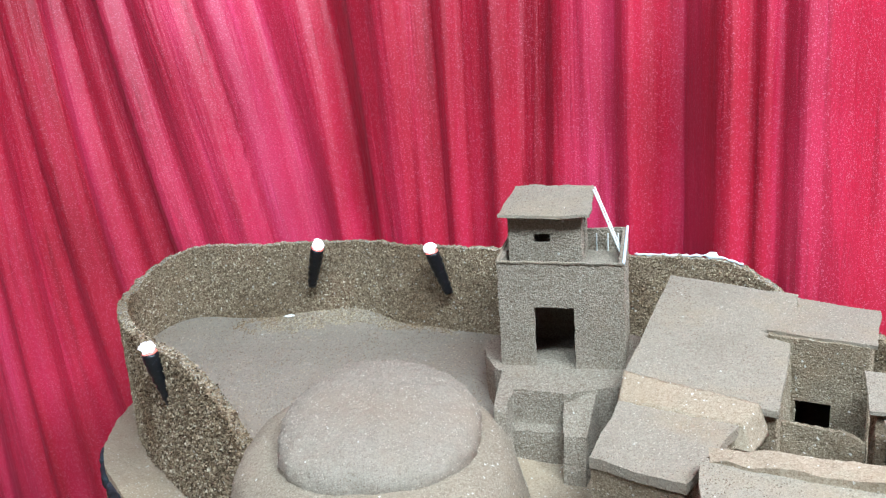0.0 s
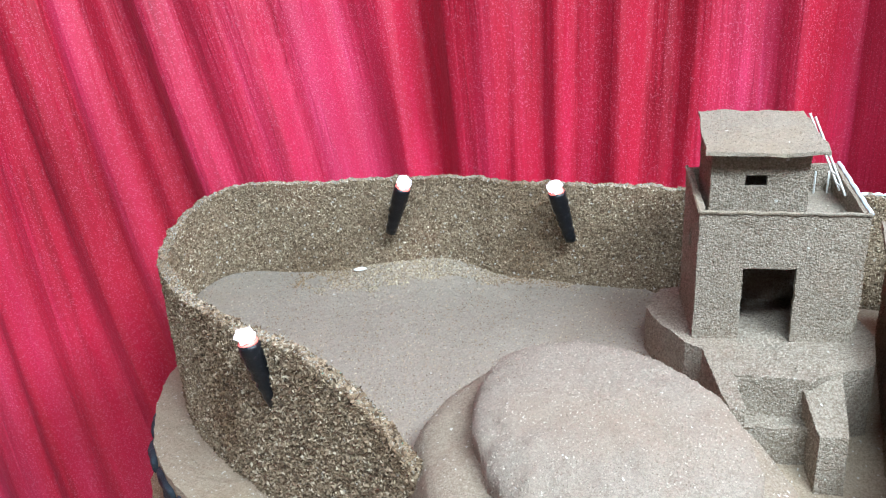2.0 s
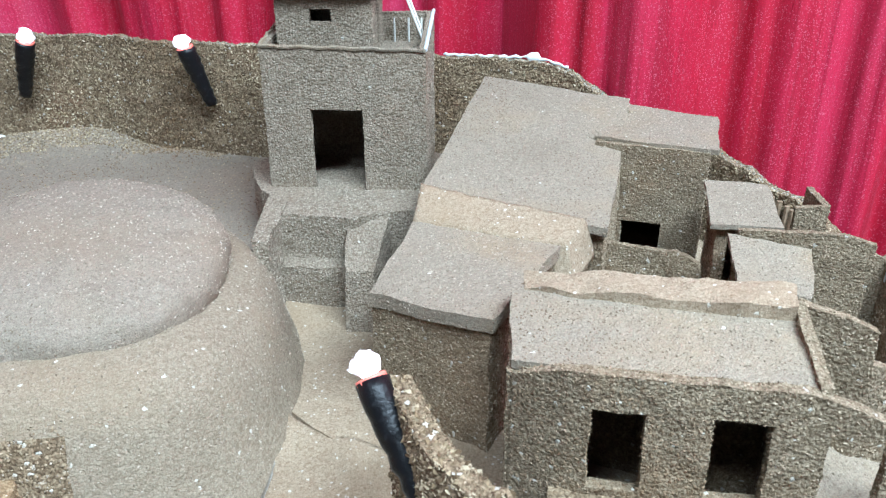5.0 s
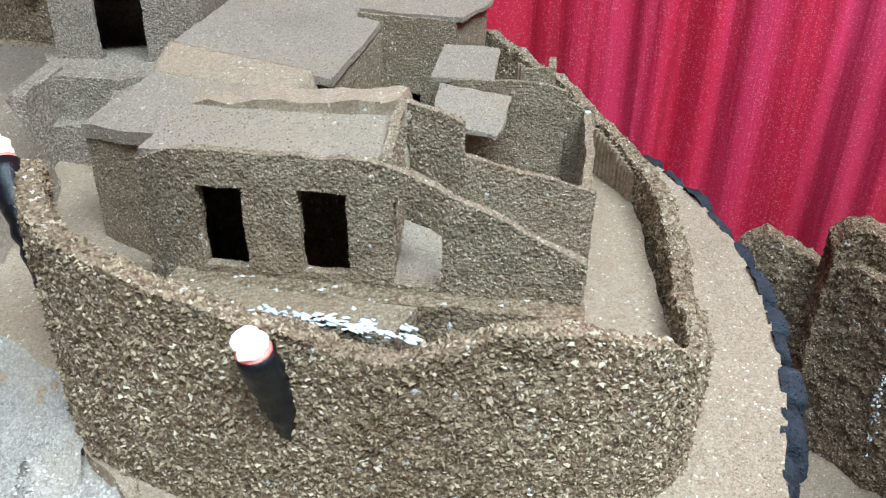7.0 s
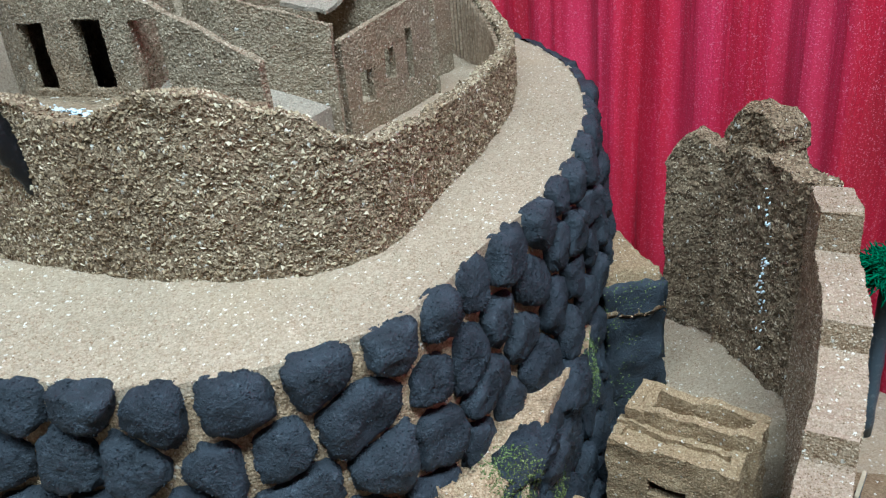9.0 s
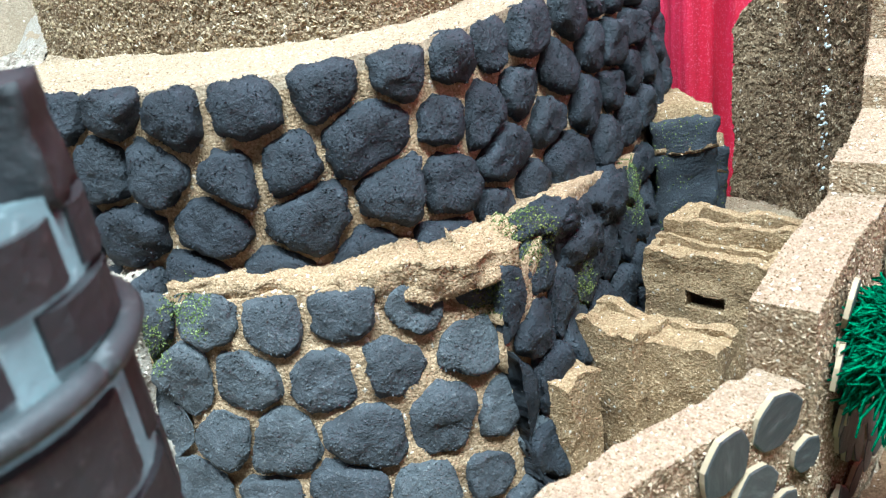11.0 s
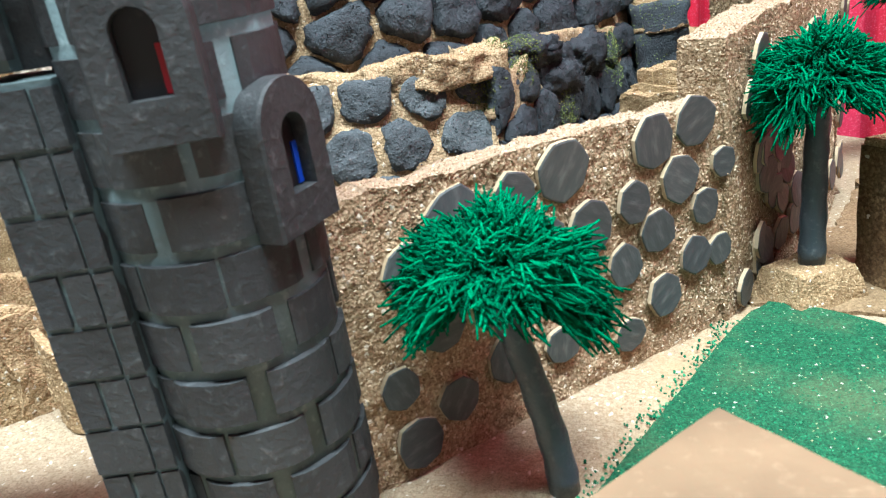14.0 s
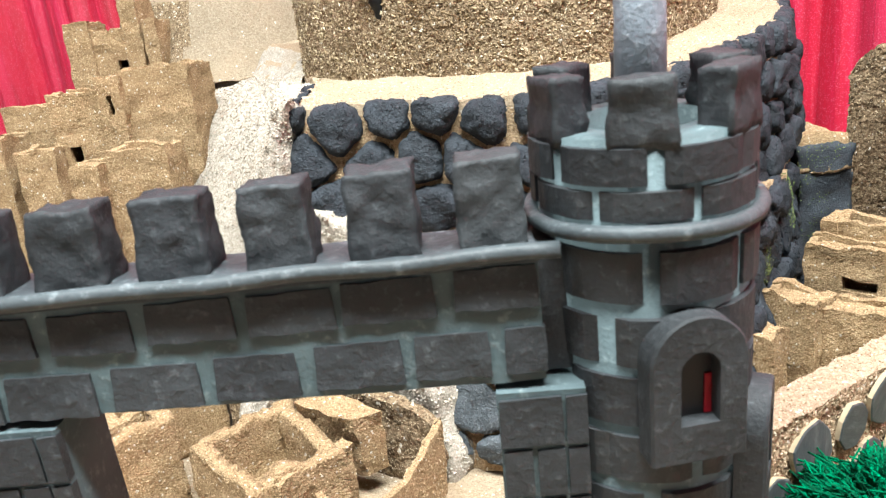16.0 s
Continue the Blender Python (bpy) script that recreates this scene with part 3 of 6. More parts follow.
def curtain():
    top = thing("curtain", "gathered sheer red curtain with glitter, hanging behind the model", "curtain")
    line = curve([(-1.7, 0.55), (-1.1, 0.80), (-0.5, 0.93), (-0.15, 0.925), (0.0, 0.90), (0.226, 0.80), (0.5, 0.63), (0.70, 0.505), (1.1, 0.24), (1.6, -0.1), (2.0, -0.5)], 0.004)
    bm = bmesh.new()
    uvs = bm.loops.layers.uv.new("cloth")
    heights = [FLOOR + 0.02 + (1.55 - FLOOR) * k / 70 for k in range(71)]
    cols, flat = [], []
    run = 0.0
    for i, p in enumerate(line):
        a, b = line[max(i - 1, 0)], line[min(i + 1, len(line) - 1)]
        d = (b - a) / np.linalg.norm(b - a)
        run += np.linalg.norm(p - a) if i else 0
        pull = 0.19 * math.exp(-((p[0] + 0.22) / 0.22) ** 2) + 0.05 * noise.noise(Vector((run * 1.3, 5, 0)))
        col, us = [], []
        for z in heights:
            s = run + (z - 0.25) * pull
            big = noise.noise(Vector((s * 7, 0.3, z * 0.3)))
            mid = noise.noise(Vector((s * 21, 4.3, z * 0.5)))
            small = 1 - 3.2 * abs(noise.noise(Vector((s * 42, 8.3, z * 0.6))))
            off = 0.042 * (1 - abs(big) * 2.4) + 0.024 * (1 - 2.2 * abs(mid)) + 0.004 * small - 0.022
            col.append(bm.verts.new((p[0] - d[1] * off, p[1] + d[0] * off, z)))
            us.append((s, z))
        cols.append(col)
        flat.append(us)
    for i in range(len(cols) - 1):
        for k in range(70):
            f = bm.faces.new((cols[i][k], cols[i + 1][k], cols[i + 1][k + 1], cols[i][k + 1]))
            for lp, uv in zip(f.loops, (flat[i][k], flat[i + 1][k], flat[i + 1][k + 1], flat[i][k + 1])):
                lp[uvs].uv = uv
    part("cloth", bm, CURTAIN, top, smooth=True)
    rail = [(p[0], p[1], 1.56) for p in line[::12]]
    part("curtain_rail", tube(rail, 0.008, 8), STICK, top, "thin pale rail")


curtain()


def table():
    top = thing("display_table", "plain wooden table under the model", "table")
    part("tabletop", hexa([(-.75, -.42, BASE - .03), (1.15, -.42, BASE - .03), (.92, .22, BASE - .03), (-.75, .84, BASE - .03)], [(-.75, -.42, BASE - .004), (1.15, -.42, BASE - .004), (.92, .22, BASE - .004), (-.75, .84, BASE - .004)], step=1, amp=0), BOARD, top)
    for x, y in ((-.7, -.36), (1.0, -.36), (.85, .2), (-.7, .76)):
        part("leg", box(x, y, FLOOR, BASE - .03, .05, .05, step=1, amp=0), BOARD, top)


table()

# ---- ground of the model ----
base_line = [(-.72, -.40), (1.1, -.40), (.9, .18), (.72, .47), (.45, .66), (.0, .85), (-.3, .88), (-.72, .8)]
bm = drum(straight([*base_line, base_line[0]], 0.02)[:-1], lambda x, y: BASE + 0.004 * noise.noise(Vector((x, y, 0)) * 9), BASE - 0.004, step=0.012, rows=1)
rough(bm, 0.0008, 0.006)
tagged(part("ground", bm, GROUND), "pale sandy ground of the model base", "ground", kind="structure")

front_line = [(.43, -.12), (.36, -.40), (1.0, -.40), (.88, .1), (.70, .28), (.63, .165), (.578, .087), (.516, .030), (.452, -.030)]
bm = drum(straight([*front_line, front_line[0]], 0.012)[:-1], lambda x, y: STREET + 0.002 * noise.noise(Vector((x, y, 0)) * 14), BASE - 0.003, step=0.008, rows=2)
rough(bm, 0.0008, 0.006)
tagged(part("pavement", bm, GROUND), "pale sand terrace outside the fort wall", "ground", kind="structure")


# ---- the hill ----
def ledge_z(x, y):
    return 0.166 - 0.11 * max(0.0, 0.195 - y) + 0.12 * max(0.0, y - 0.2) * min(1.0, max(0.0, (x + 0.05) / 0.4)) + 0.0015 * noise.noise(Vector((x, y, 0)) * 30)


RIM = [(.240, .168), (.250, .152), (.294, .153), (.330, .148), (.366, .147), (.40, .155), (.428, .166), (.450, .184), (.478, .226), (.510, .272), (.543, .345), (.557, .43), (.548, .50), (.515, .575),
       (.44, .655), (.36, .715), (.2, .785), (.05, .845), (-.12, .865), (-.23, .87), (-.275, .83), (-.272, .74), (-.245, .66), (-.17, .56), (-.10, .475), (-.04, .41), (.05, .37), (.13, .345), (.185, .305), (.218, .255), (.235, .195)]
rim = closed(RIM, 0.006)
hill = thing("fort_hill", "hill with a sandy ledge and dark painted stones on its side", "hill", kind="structure")
bm = drum(rim, ledge_z, 0.075, step=0.007, flare=0.010, rows=14)
rough(bm, 0.0016, 0.012)
for f in bm.faces:
    x, y, z = f.calc_center_median()
    f.material_index = 1 if z < ledge_z(x, y) - 0.005 else 0
ledge = part("ledge", bm, [LEDGE, MORTAR_SAND], hill, "pale glittering sand ledge")
chips(ledge, 0.16, 0.0014, 0.0011, CHIPS_SAND, 3, lambda p, n: p[1] < 0.62 and p[2] > 0.15, label="coarse sand grains")

rim_low = [(x, y) for x, y in closed([(.215, .19), (.255, .158), (.31, .138), (.355, .124), (.39, .121), (.42, .125), (.445, .135), (.468, .152), (.480, .172), (.487, .20), (.50, .235), (.525, .28), (.553, .36), (.562, .44), (.545, .52), (.44, .67),
                                      (.2, .80), (-.12, .88), (-.28, .85), (-.29, .74), (-.18, .55), (-.1, .46), (.05, .37), (.14, .30), (.20, .19)], 0.007)]
bm = drum(rim_low, lambda x, y: 0.080 + 0.004 * noise.noise(Vector((x, y, 0)) * 40), BASE, step=0.012, flare=0.02, rows=12)
rough(bm, 0.003, 0.014)
part("lower_terrace", bm, MORTAR_SAND, hill, "brown sandy lower bank")


def stone_mesh(seed, name):
    """A loose lump of rock about its middle."""
    bm = bmesh.new()
    bmesh.ops.create_icosphere(bm, subdivisions=4, radius=1)
    off = Vector((seed * 3.7, seed * 1.9, seed * 5.3))
    for v in bm.verts:
        v.co *= 1 + 0.26 * noise.noise(v.co * 1.3 + off) + 0.20 * noise.noise(v.co * 3.5 + off) + 0.11 * noise.noise(v.co * 9.0 + off)
    return mesh_of(bm, name, [STONE], True)


STONES = {i: stone_mesh(40 + i, "stone") for i in (2, 3, 6)}


def line_at(line, s):
    acc = 0.0
    for a, b in zip(line[:-1], line[1:]):
        d = math.dist(a, b)
        if acc + d >= s:
            u = (s - acc) / d
            return (a[0] + (b[0] - a[0]) * u, a[1] + (b[1] - a[1]) * u), ((b[0] - a[0]) / d, (b[1] - a[1]) / d)
        acc += d
    return line[-1], (0, 1)


def cell(seeds, i, reach, low, high):
    """The polygon of all that lies nearer to one seed than to its neighbours, between two heights."""
    cx, cy = seeds[i]
    poly = [(cx - reach, low), (cx + reach, low), (cx + reach, high), (cx - reach, high)]
    for k, (ox, oy) in enumerate(seeds):
        if k == i or abs(ox - cx) > 2 * reach or abs(oy - cy) > 2 * reach:
            continue
        mx, my, nx, ny = (cx + ox) / 2, (cy + oy) / 2, ox - cx, oy - cy
        cut = []
        for (ax, ay), (bx, by) in zip(poly, poly[1:] + poly[:1]):
            da, db = (ax - mx) * nx + (ay - my) * ny, (bx - mx) * nx + (by - my) * ny
            if da <= 0:
                cut.append((ax, ay))
            if da * db < 0:
                u = da / (da - db)
                cut.append((ax + (bx - ax) * u, ay + (by - ay) * u))
        poly = cut
    return poly


def lay_stones(line, crest, low, high, wide, tall, joint, deep, mat, parent, seed, slope=0.0, stop=None):
    """Bulging stones packed along a bank: each fills its cell but for a joint of sand. Heights count down from the crest."""
    rnd = random.Random(seed)
    P = np.array(line)
    S = np.concatenate([[0], np.cumsum(np.linalg.norm(np.diff(P, axis=0), axis=1))])
    seeds = []
    row = 0
    v = low + tall * 0.5
    while v < high:
        s = wide * (0.5 if row % 2 else 0.0)
        while s < (stop or S[-1]):
            seeds.append((s + rnd.uniform(-0.24, 0.24) * wide, v + rnd.uniform(-0.2, 0.2) * tall))
            s += wide * rnd.uniform(0.8, 1.2)
        v += tall
        row += 1
    for i, (cs, cv) in enumerate(seeds):
        poly = np.array(cell(seeds, i, wide * 1.3, low, high))
        if len(poly) < 3:
            continue
        mid = poly.mean(axis=0)
        size = np.linalg.norm(poly - mid, axis=1).mean()
        poly = mid + (poly - mid) * max(0.5, 1 - joint * rnd.uniform(0.5, 1.7) / size)
        for _ in range(3):
            nxt = np.roll(poly, -1, axis=0)
            poly = np.stack([poly * 0.83 + nxt * 0.17, poly * 0.17 + nxt * 0.83], axis=1).reshape(-1, 2)
        run = np.concatenate([[0], np.cumsum(np.linalg.norm(np.diff(np.vstack([poly, poly[:1]]), axis=0), axis=1))])
        at = np.linspace(0, run[-1], 45)[:-1]
        ring = np.stack([np.interp(at, run, np.append(poly[:, k], poly[0, k])) for k in (0, 1)], axis=1)
        tilt = (rnd.uniform(-0.2, 0.2), rnd.uniform(-0.2, 0.2))
        bulge = deep * rnd.uniform(0.75, 1.2)
        flat = []
        for grow, d in ((1.02, -0.25), (1.02, 0.08), (1.0, 0.34), (0.95, 0.60), (0.88, 0.77), (0.78, 0.88), (0.65, 0.95), (0.50, 1.0), (0.35, 1.03), (0.19, 1.05), (0.05, 1.06)):
            for su, sv in ring:
                du, dv = (su - mid[0]) * grow, (sv - mid[1]) * grow
                q = Vector(((mid[0] + du) * 1, (mid[1] + dv) * 1, seed + d * 0.01))
                h = bulge * d + max(0.0, d) * (tilt[0] * du + tilt[1] * dv + 0.0024 * noise.noise(q * 75) + 0.0009 * noise.noise(q * 240) + 0.0004 * noise.noise(q * 800))
                wob = 0.0010 * noise.noise(q * 200)
                flat.append((mid[0] + du * (1 + wob / size * 3), mid[1] + dv * (1 + wob / size * 3), h))
        flat = np.array(flat)
        x, y = np.interp(flat[:, 0], S, P[:, 0]), np.interp(flat[:, 0], S, P[:, 1])
        e = 0.008
        dx, dy = np.interp(flat[:, 0] + e, S, P[:, 0]) - np.interp(flat[:, 0] - e, S, P[:, 0]), np.interp(flat[:, 0] + e, S, P[:, 1]) - np.interp(flat[:, 0] - e, S, P[:, 1])
        ln = np.hypot(dx, dy) + 1e-9
        out = flat[:, 2] + slope * np.maximum(0, flat[:, 1])
        top = np.array([crest(a, b) for a, b in zip(x, y)])
        world = np.stack([x + dy / ln * out, y - dx / ln * out, top - flat[:, 1]], axis=1)
        c = world.mean(axis=0)
        bm = bmesh.new()
        vs = [bm.verts.new(p - c) for p in world]
        n = len(ring)
        for r in range(10):
            for k in range(n):
                bm.faces.new((vs[r * n + k], vs[r * n + (k + 1) % n], vs[r * n + n + (k + 1) % n], vs[r * n + n + k]))
        bm.faces.new(vs[10 * n:])
        ob = part("stone", bm, mat, parent, smooth=True)
        ob.location = c


face = [p for p in rim if (p[0] > 0.225 and p[1] < 0.6)]
face.sort(key=lambda p: math.atan2(p[1] - 0.36, p[0] - 0.36))
# the sorted line runs from the front left round to the back right
lay_stones(face, ledge_z, -0.003, 0.096, 0.0305, 0.0240, 0.0022, 0.0078, STONE, hill, 5, 0.115)
low_face = [p for p in rim_low if p[0] > 0.325 and p[1] < 0.185]
low_face.sort(key=lambda p: p[0] + p[1] * 0.3)
lay_stones(low_face, lambda x, y: 0.082, 0.0, 0.12, 0.0300, 0.0262, 0.0024, 0.0036, STONE_PALE, hill, 9, 0.16)

# dark boulders at the turn of the hill
bm = wall([(.466, .152, BASE, .055), (.478, .172, BASE, .076), (.487, .202, BASE, .084), (.503, .245, BASE, .084), (.527, .300, BASE, .078), (.545, .365, BASE, .075), (.552, .44, BASE, .075)], 0.027, step=0.0030, amp=0.0016, size=0.012, side=0.5)
flaky(bm, 0.0008, 0.005)
part("rock_face", bm, MORTAR_SAND, hill, "rugged sandy rock face", True)
for x, y, z, sx, sy, sz, turn, me in ((.492, .190, .078, .028, .011, .010, 58, 2), (.503, .216, .058, .03, .012, .013, 60, 6), (.520, .258, .068, .028, .012, .015, 64, 3)):
    bm = bmesh.new()
    bm.from_mesh(STONES[me])
    bm.transform(pose(0, 0, 0, 0, 0, turn) @ Matrix.Diagonal((sx, sy, sz, 1)))
    rough(bm, .0012, .006)
    part("stone", bm, STONE, hill, smooth=True).location = (x, y, z)

corner = [tuple(p) for p in curve([(.474, .148), (.487, .168), (.497, .198), (.513, .240), (.537, .295), (.556, .362)], .006)]
lay_stones(corner, lambda x, y: 0.079, 0.0, 0.122, 0.030, 0.025, 0.0017, 0.0040, STONE, hill, 23, 0.15)


def grit(parent, mat, seed):
    """Paint-covered grains on all stones of one colour, joined into one part."""
    verts, faces = [], []
    for ob in parent.children:
        if ob.name.split(".")[0] == "stone" and ob.data.materials[0] == mat:
            base = len(verts)
            verts += [tuple(v.co + ob.location) for v in ob.data.vertices]
            faces += [[base + i for i in p.vertices] for p in ob.data.polygons]
    me = bpy.data.meshes.new("stone_grit")
    me.from_pydata(verts, [], faces)
    lump = new("stone_grit", me)
    lump.parent = parent
    chips(lump, .15, .0014, .0012, mat, seed, lambda p, n: p[1] < .42 and n[1] < .75, .7, "fine painted grit on the stones")
    bpy.data.objects.remove(lump)


grit(hill, STONE, 61)
grit(hill, STONE_PALE, 62)
# sandy shelf between the two banks of stones
shelf = [(.345, .142), (.373, .141), (.405, .140), (.437, .144), (.460, .153), (.474, .166)]
bm = wall([(x, y, 0.070, 0.0850 + 0.002 * math.sin(x * 90)) for x, y in shelf], 0.033, step=0.0022, amp=0.0034, size=0.009)
chips(part("sand_shelf", bm, MORTAR_SAND, hill, "narrow brown sand shelf", True), .4, .0014, .0011, CHIPS_VILLAGE, 31, label="coarse sand grains")
bm = hexa([(.456, .140, .06), (.482, .165, .06), (.474, .185, .06), (.448, .162, .06)], [(.464, .150, .085), (.484, .168, .085), (.475, .180, .088), (.456, .164, .088)], step=0.0025, amp=0.004, size=0.009)
chips(part("sand_lump", bm, MORTAR_SAND, hill, smooth=True), .4, .0014, .0011, CHIPS_VILLAGE, 32, label="coarse sand grains")
SPOTS = [((.487, .176, .080), .012), ((.470, .152, .066), .009), ((.536, .290, .060), .014), ((.505, .215, .040), .010), ((.352, .118, .078), .010), ((.330, .116, .060), .010)]
for ob in [o for o in hill.children if o.name.split(".")[0] in ("rock_face", "stone", "lower_terrace", "sand_lump")]:
    near = [(Vector(c) - ob.location, r) for c, r in SPOTS]
    if ob.location.length > .01 and min((Vector(c) - ob.location).length for c, r in SPOTS) > .03:
        continue
    chips(ob, .8, .0016, .0012, CHIPS_MOSS, 51, lambda p, n: any((Vector(p) - c).length < r * (1.3 + .6 * noise.noise(Vector(p) * 300)) for c, r in near), label="thin green moss")
# pale cliff that falls from the hill to the ground
edge = [p for p in rim if (p[0] < 0.20 and p[1] < 0.53)]
edge.sort(key=lambda p: math.atan2(p[1] - .50, p[0] - .12) % (2 * math.pi))
bm = bmesh.new()
cols = []
for x, y in edge:
    d = np.array((x, y)) - np.array((.20, .50))
    d = d / np.linalg.norm(d)
    reach = 0.15
    col = []
    for k in range(-3, 27):
        u = max(0, k) / 26
        q = np.array((x, y)) + d * (k / 26 * reach)
        z = BASE + (ledge_z(x, y) - BASE) * (1 - u ** 1.7) + 0.03 * math.sin(u * math.pi) * (noise.noise(Vector((q[0] * 9, q[1] * 9, 2))))
        z += 0.012 * noise.noise(Vector((q[0] * 30, q[1] * 30, 5))) * (1 if k > 0 else 0.2) + (0.001 if k <= 0 else 0)
        col.append(bm.verts.new((*q, max(z, BASE - 0.002))))
    cols.append(col)
for a, b in zip(cols[:-1], cols[1:]):
    for k in range(29):
        bm.faces.new((a[k], b[k], b[k + 1], a[k + 1]))
rough(bm, 0.003, 0.016)
chips(part("pale_cliff", bm, CLIFF, hill, "whitish plastered slope with grey cracks", True), .16, .0026, .0018, CHIPS_CLIFF, 71, None, .6, "rough plaster crumbs")
bm = hexa([(.17, .172, BASE - .01), (.332, .098, BASE - .01), (.356, .140, BASE - .01), (.22, .22, BASE - .01)], [(.212, .155, .118), (.305, .113, .088), (.330, .140, .088), (.235, .185, .118)], step=.005, amp=.006, size=.03)
flaky(bm, .0008, .006)
chips(part("pale_bank", bm, CLIFF, hill, "whitish plastered bank below the stones", True), .16, .0026, .0018, CHIPS_CLIFF, 72, None, .6, "rough plaster crumbs")
bm = hexa([(.095, .225, BASE - .01), (.198, .118, BASE - .01), (.27, .18, BASE - .01), (.20, .32, BASE - .01)], [(.168, .305, .168), (.242, .138, .1635), (.250, .165, .1635), (.205, .315, .168)], step=.004, amp=.007, size=.032)
rough(bm, .0034, .009)
chips(part("cliff_front", bm, CLIFF, hill, "whitish plastered rock slope", True), .16, .0026, .0018, CHIPS_CLIFF, 73, None, .6, "rough plaster crumbs")
left_edge = [p for p in rim if p[0] < 0.0 and p[1] < 0.80]
left_edge.sort(key=lambda p: -p[1])
lay_stones(left_edge, ledge_z, 0.004, 0.024, 0.052, 0.020, 0.0026, 0.004, STONE, hill, 31, 0.0, 0.34)
bm = hexa([(.105, .33, .14), (.20, .268, .14), (.21, .36, .14), (.13, .45, .14)], [(.135, .372, .198), (.192, .318, .192), (.203, .372, .2055), (.143, .435, .2055)], step=.005, amp=.004, size=.03)
bm.normal_update()
for f in bm.faces:
    f.material_index = 1 if abs(f.normal.z) < 0.75 else 0
part("sand_apron", bm, [LEDGE, CLIFF], hill, "soft apron of sand beside the mound", True)

# ---- the fort wall ----
OUTER = [(-.054, .513, .205, .250), (-.075, .535, .19, .275), (-.115, .57, .17, .300), (-.155, .615, .165, .300), (-.20, .672, .165, .298), (-.236, .735, .165, .303), (-.247, .79, .165, .308), (-.232, .838, .165, .325),
         (-.195, .858, .165, .337), (-.12, .842, .165, .339), (.0, .824, .165, .338), (.055, .797, .165, .336), (.113, .772, .165, .335), (.165, .752, .165, .334), (.28, .703, .165, .330), (.35, .68, .165, .327),
         (.385, .662, .17, .318), (.415, .63, .17, .296), (.45, .575, .17, .282), (.485, .515, .18, .259), (.506, .46, .18, .234), (.506, .425, .18, .228), (.498, .385, .175, .226), (.476, .325, .165, .222), (.456, .285, .16, .219),
         (.440, .247, .16, .221), (.428, .231, .16, .224), (.405, .220, .155, .238), (.365, .219, .155, .252), (.338, .223, .155, .250), (.312, .230, .155, .242), (.29, .237, .155, .247), (.247, .257, .155, .258), (.215, .278, .155, .268), (.196, .305, .16, .274), (.19, .338, .165, .280)]
fort = thing("fort_wall", "curved fort wall coated in coarse brown sawdust, on the hill ledge", "fort wall", kind="structure")
bm = wall(OUTER, 0.009, step=0.0020, amp=0.0010, jag=0.003, side=0.5, size=0.012)
flaky(bm, 0.0004, 0.0030)
body = part("wall_body", bm, WALL, fort)
chips(body, 0.42, 0.0027, 0.0011, CHIPS_WALL, 11)
chips(body, 0.12, 0.0036, 0.0017, CHIPS_PALE, 19, None, 0.8, "coat of larger pale sawdust flakes")
chips(body, 0.16, 0.0050, 0.0021, CHIPS_RUIN, 25, lambda p, n: p[0] < -.03 and p[1] < .68, 0.9, "coat of coarse dark flakes")
chips(body, 0.6, 0.0020, 0.0009, CHIPS_EDGE, 24, lambda p, n: n[2] > .7 and p[1] > .5, 0.8, "frayed pale edge with specks of green")
line = curve([(.29, .700, .3305), (.33, .688, .329), (.36, .677, .3285), (.382, .664, .322)], 0.003)
part("glue_bead", tube([(p[0], p[1], p[2] + 0.0006 * math.sin(i * 2.1)) for i, p in enumerate(line)], [0.0006 + 0.0008 * abs(math.sin(i * 0.9)) + (0.003 if 22 < i < 26 else 0) for i in range(len(line))], 8), GLUE, fort, "whitish bead of dried glue", True)

# ribbed inner face of bare corrugated card on the far side
bm = bmesh.new()
rib = curve([(.470, .535, .19, .264), (.484, .512, .19, .255), (.4995, .475, .19, .238), (.5050, .44, .19, .227), (.5045, .418, .19, .222)], 0.0046)
for i, p in enumerate(rib):
    tube([(p[0] - 0.005, p[1] - 0.001, p[2]), (p[0] - 0.005, p[1] - 0.001, p[3])], 0.0019, 6, bm)
part("corrugated_card", bm, CARD, fort, "bare ribbed card")

# yard inside the wall
yard_line = closed([(-.05, .52), (-.10, .565), (-.15, .62), (-.195, .675), (-.232, .74), (-.242, .79), (-.228, .835), (-.19, .853), (-.12, .838), (.0, .82), (.113, .768), (.165, .748), (.19, .70), (.16, .62), (.15, .55), (.06, .50), (.0, .49)], 0.008)


def yard_z(x, y):
    heap = 0.012 * math.exp(-((x + 0.02) / 0.07) ** 2 - ((y - 0.82) / 0.022) ** 2) if y > 0.7 else 0
    return 0.2325 + 0.115 * (y - 0.69) + heap + 0.0018 * noise.noise(Vector((x, y, 0)) * 18)


bm = drum(yard_line, yard_z, 0.16, step=0.006, rows=4)
rough(bm, 0.0006, 0.008)
yard = tagged(part("yard_floor", bm, YARD), "smooth dusty yard floor inside the fort wall", "floor", kind="structure")
chips(yard, .09, .0020, .0014, CHIPS_PALE, 43, lambda p, n: n[2] > .5, label="scattered grit")
chips(yard, .4, .0026, .0012, CHIPS_MUD, 44, lambda p, n: n[2] > .3 and abs(p[0] + .01 + .4 * (p[1] - .8)) < .10 + .03 * noise.noise(Vector(p) * 60) and p[1] > .800 - .35 * max(0, p[0]) + .012 * noise.noise(Vector(p) * 45), label="sawdust heaped at the wall foot")
bm = bmesh.new()
rnd = random.Random(4)
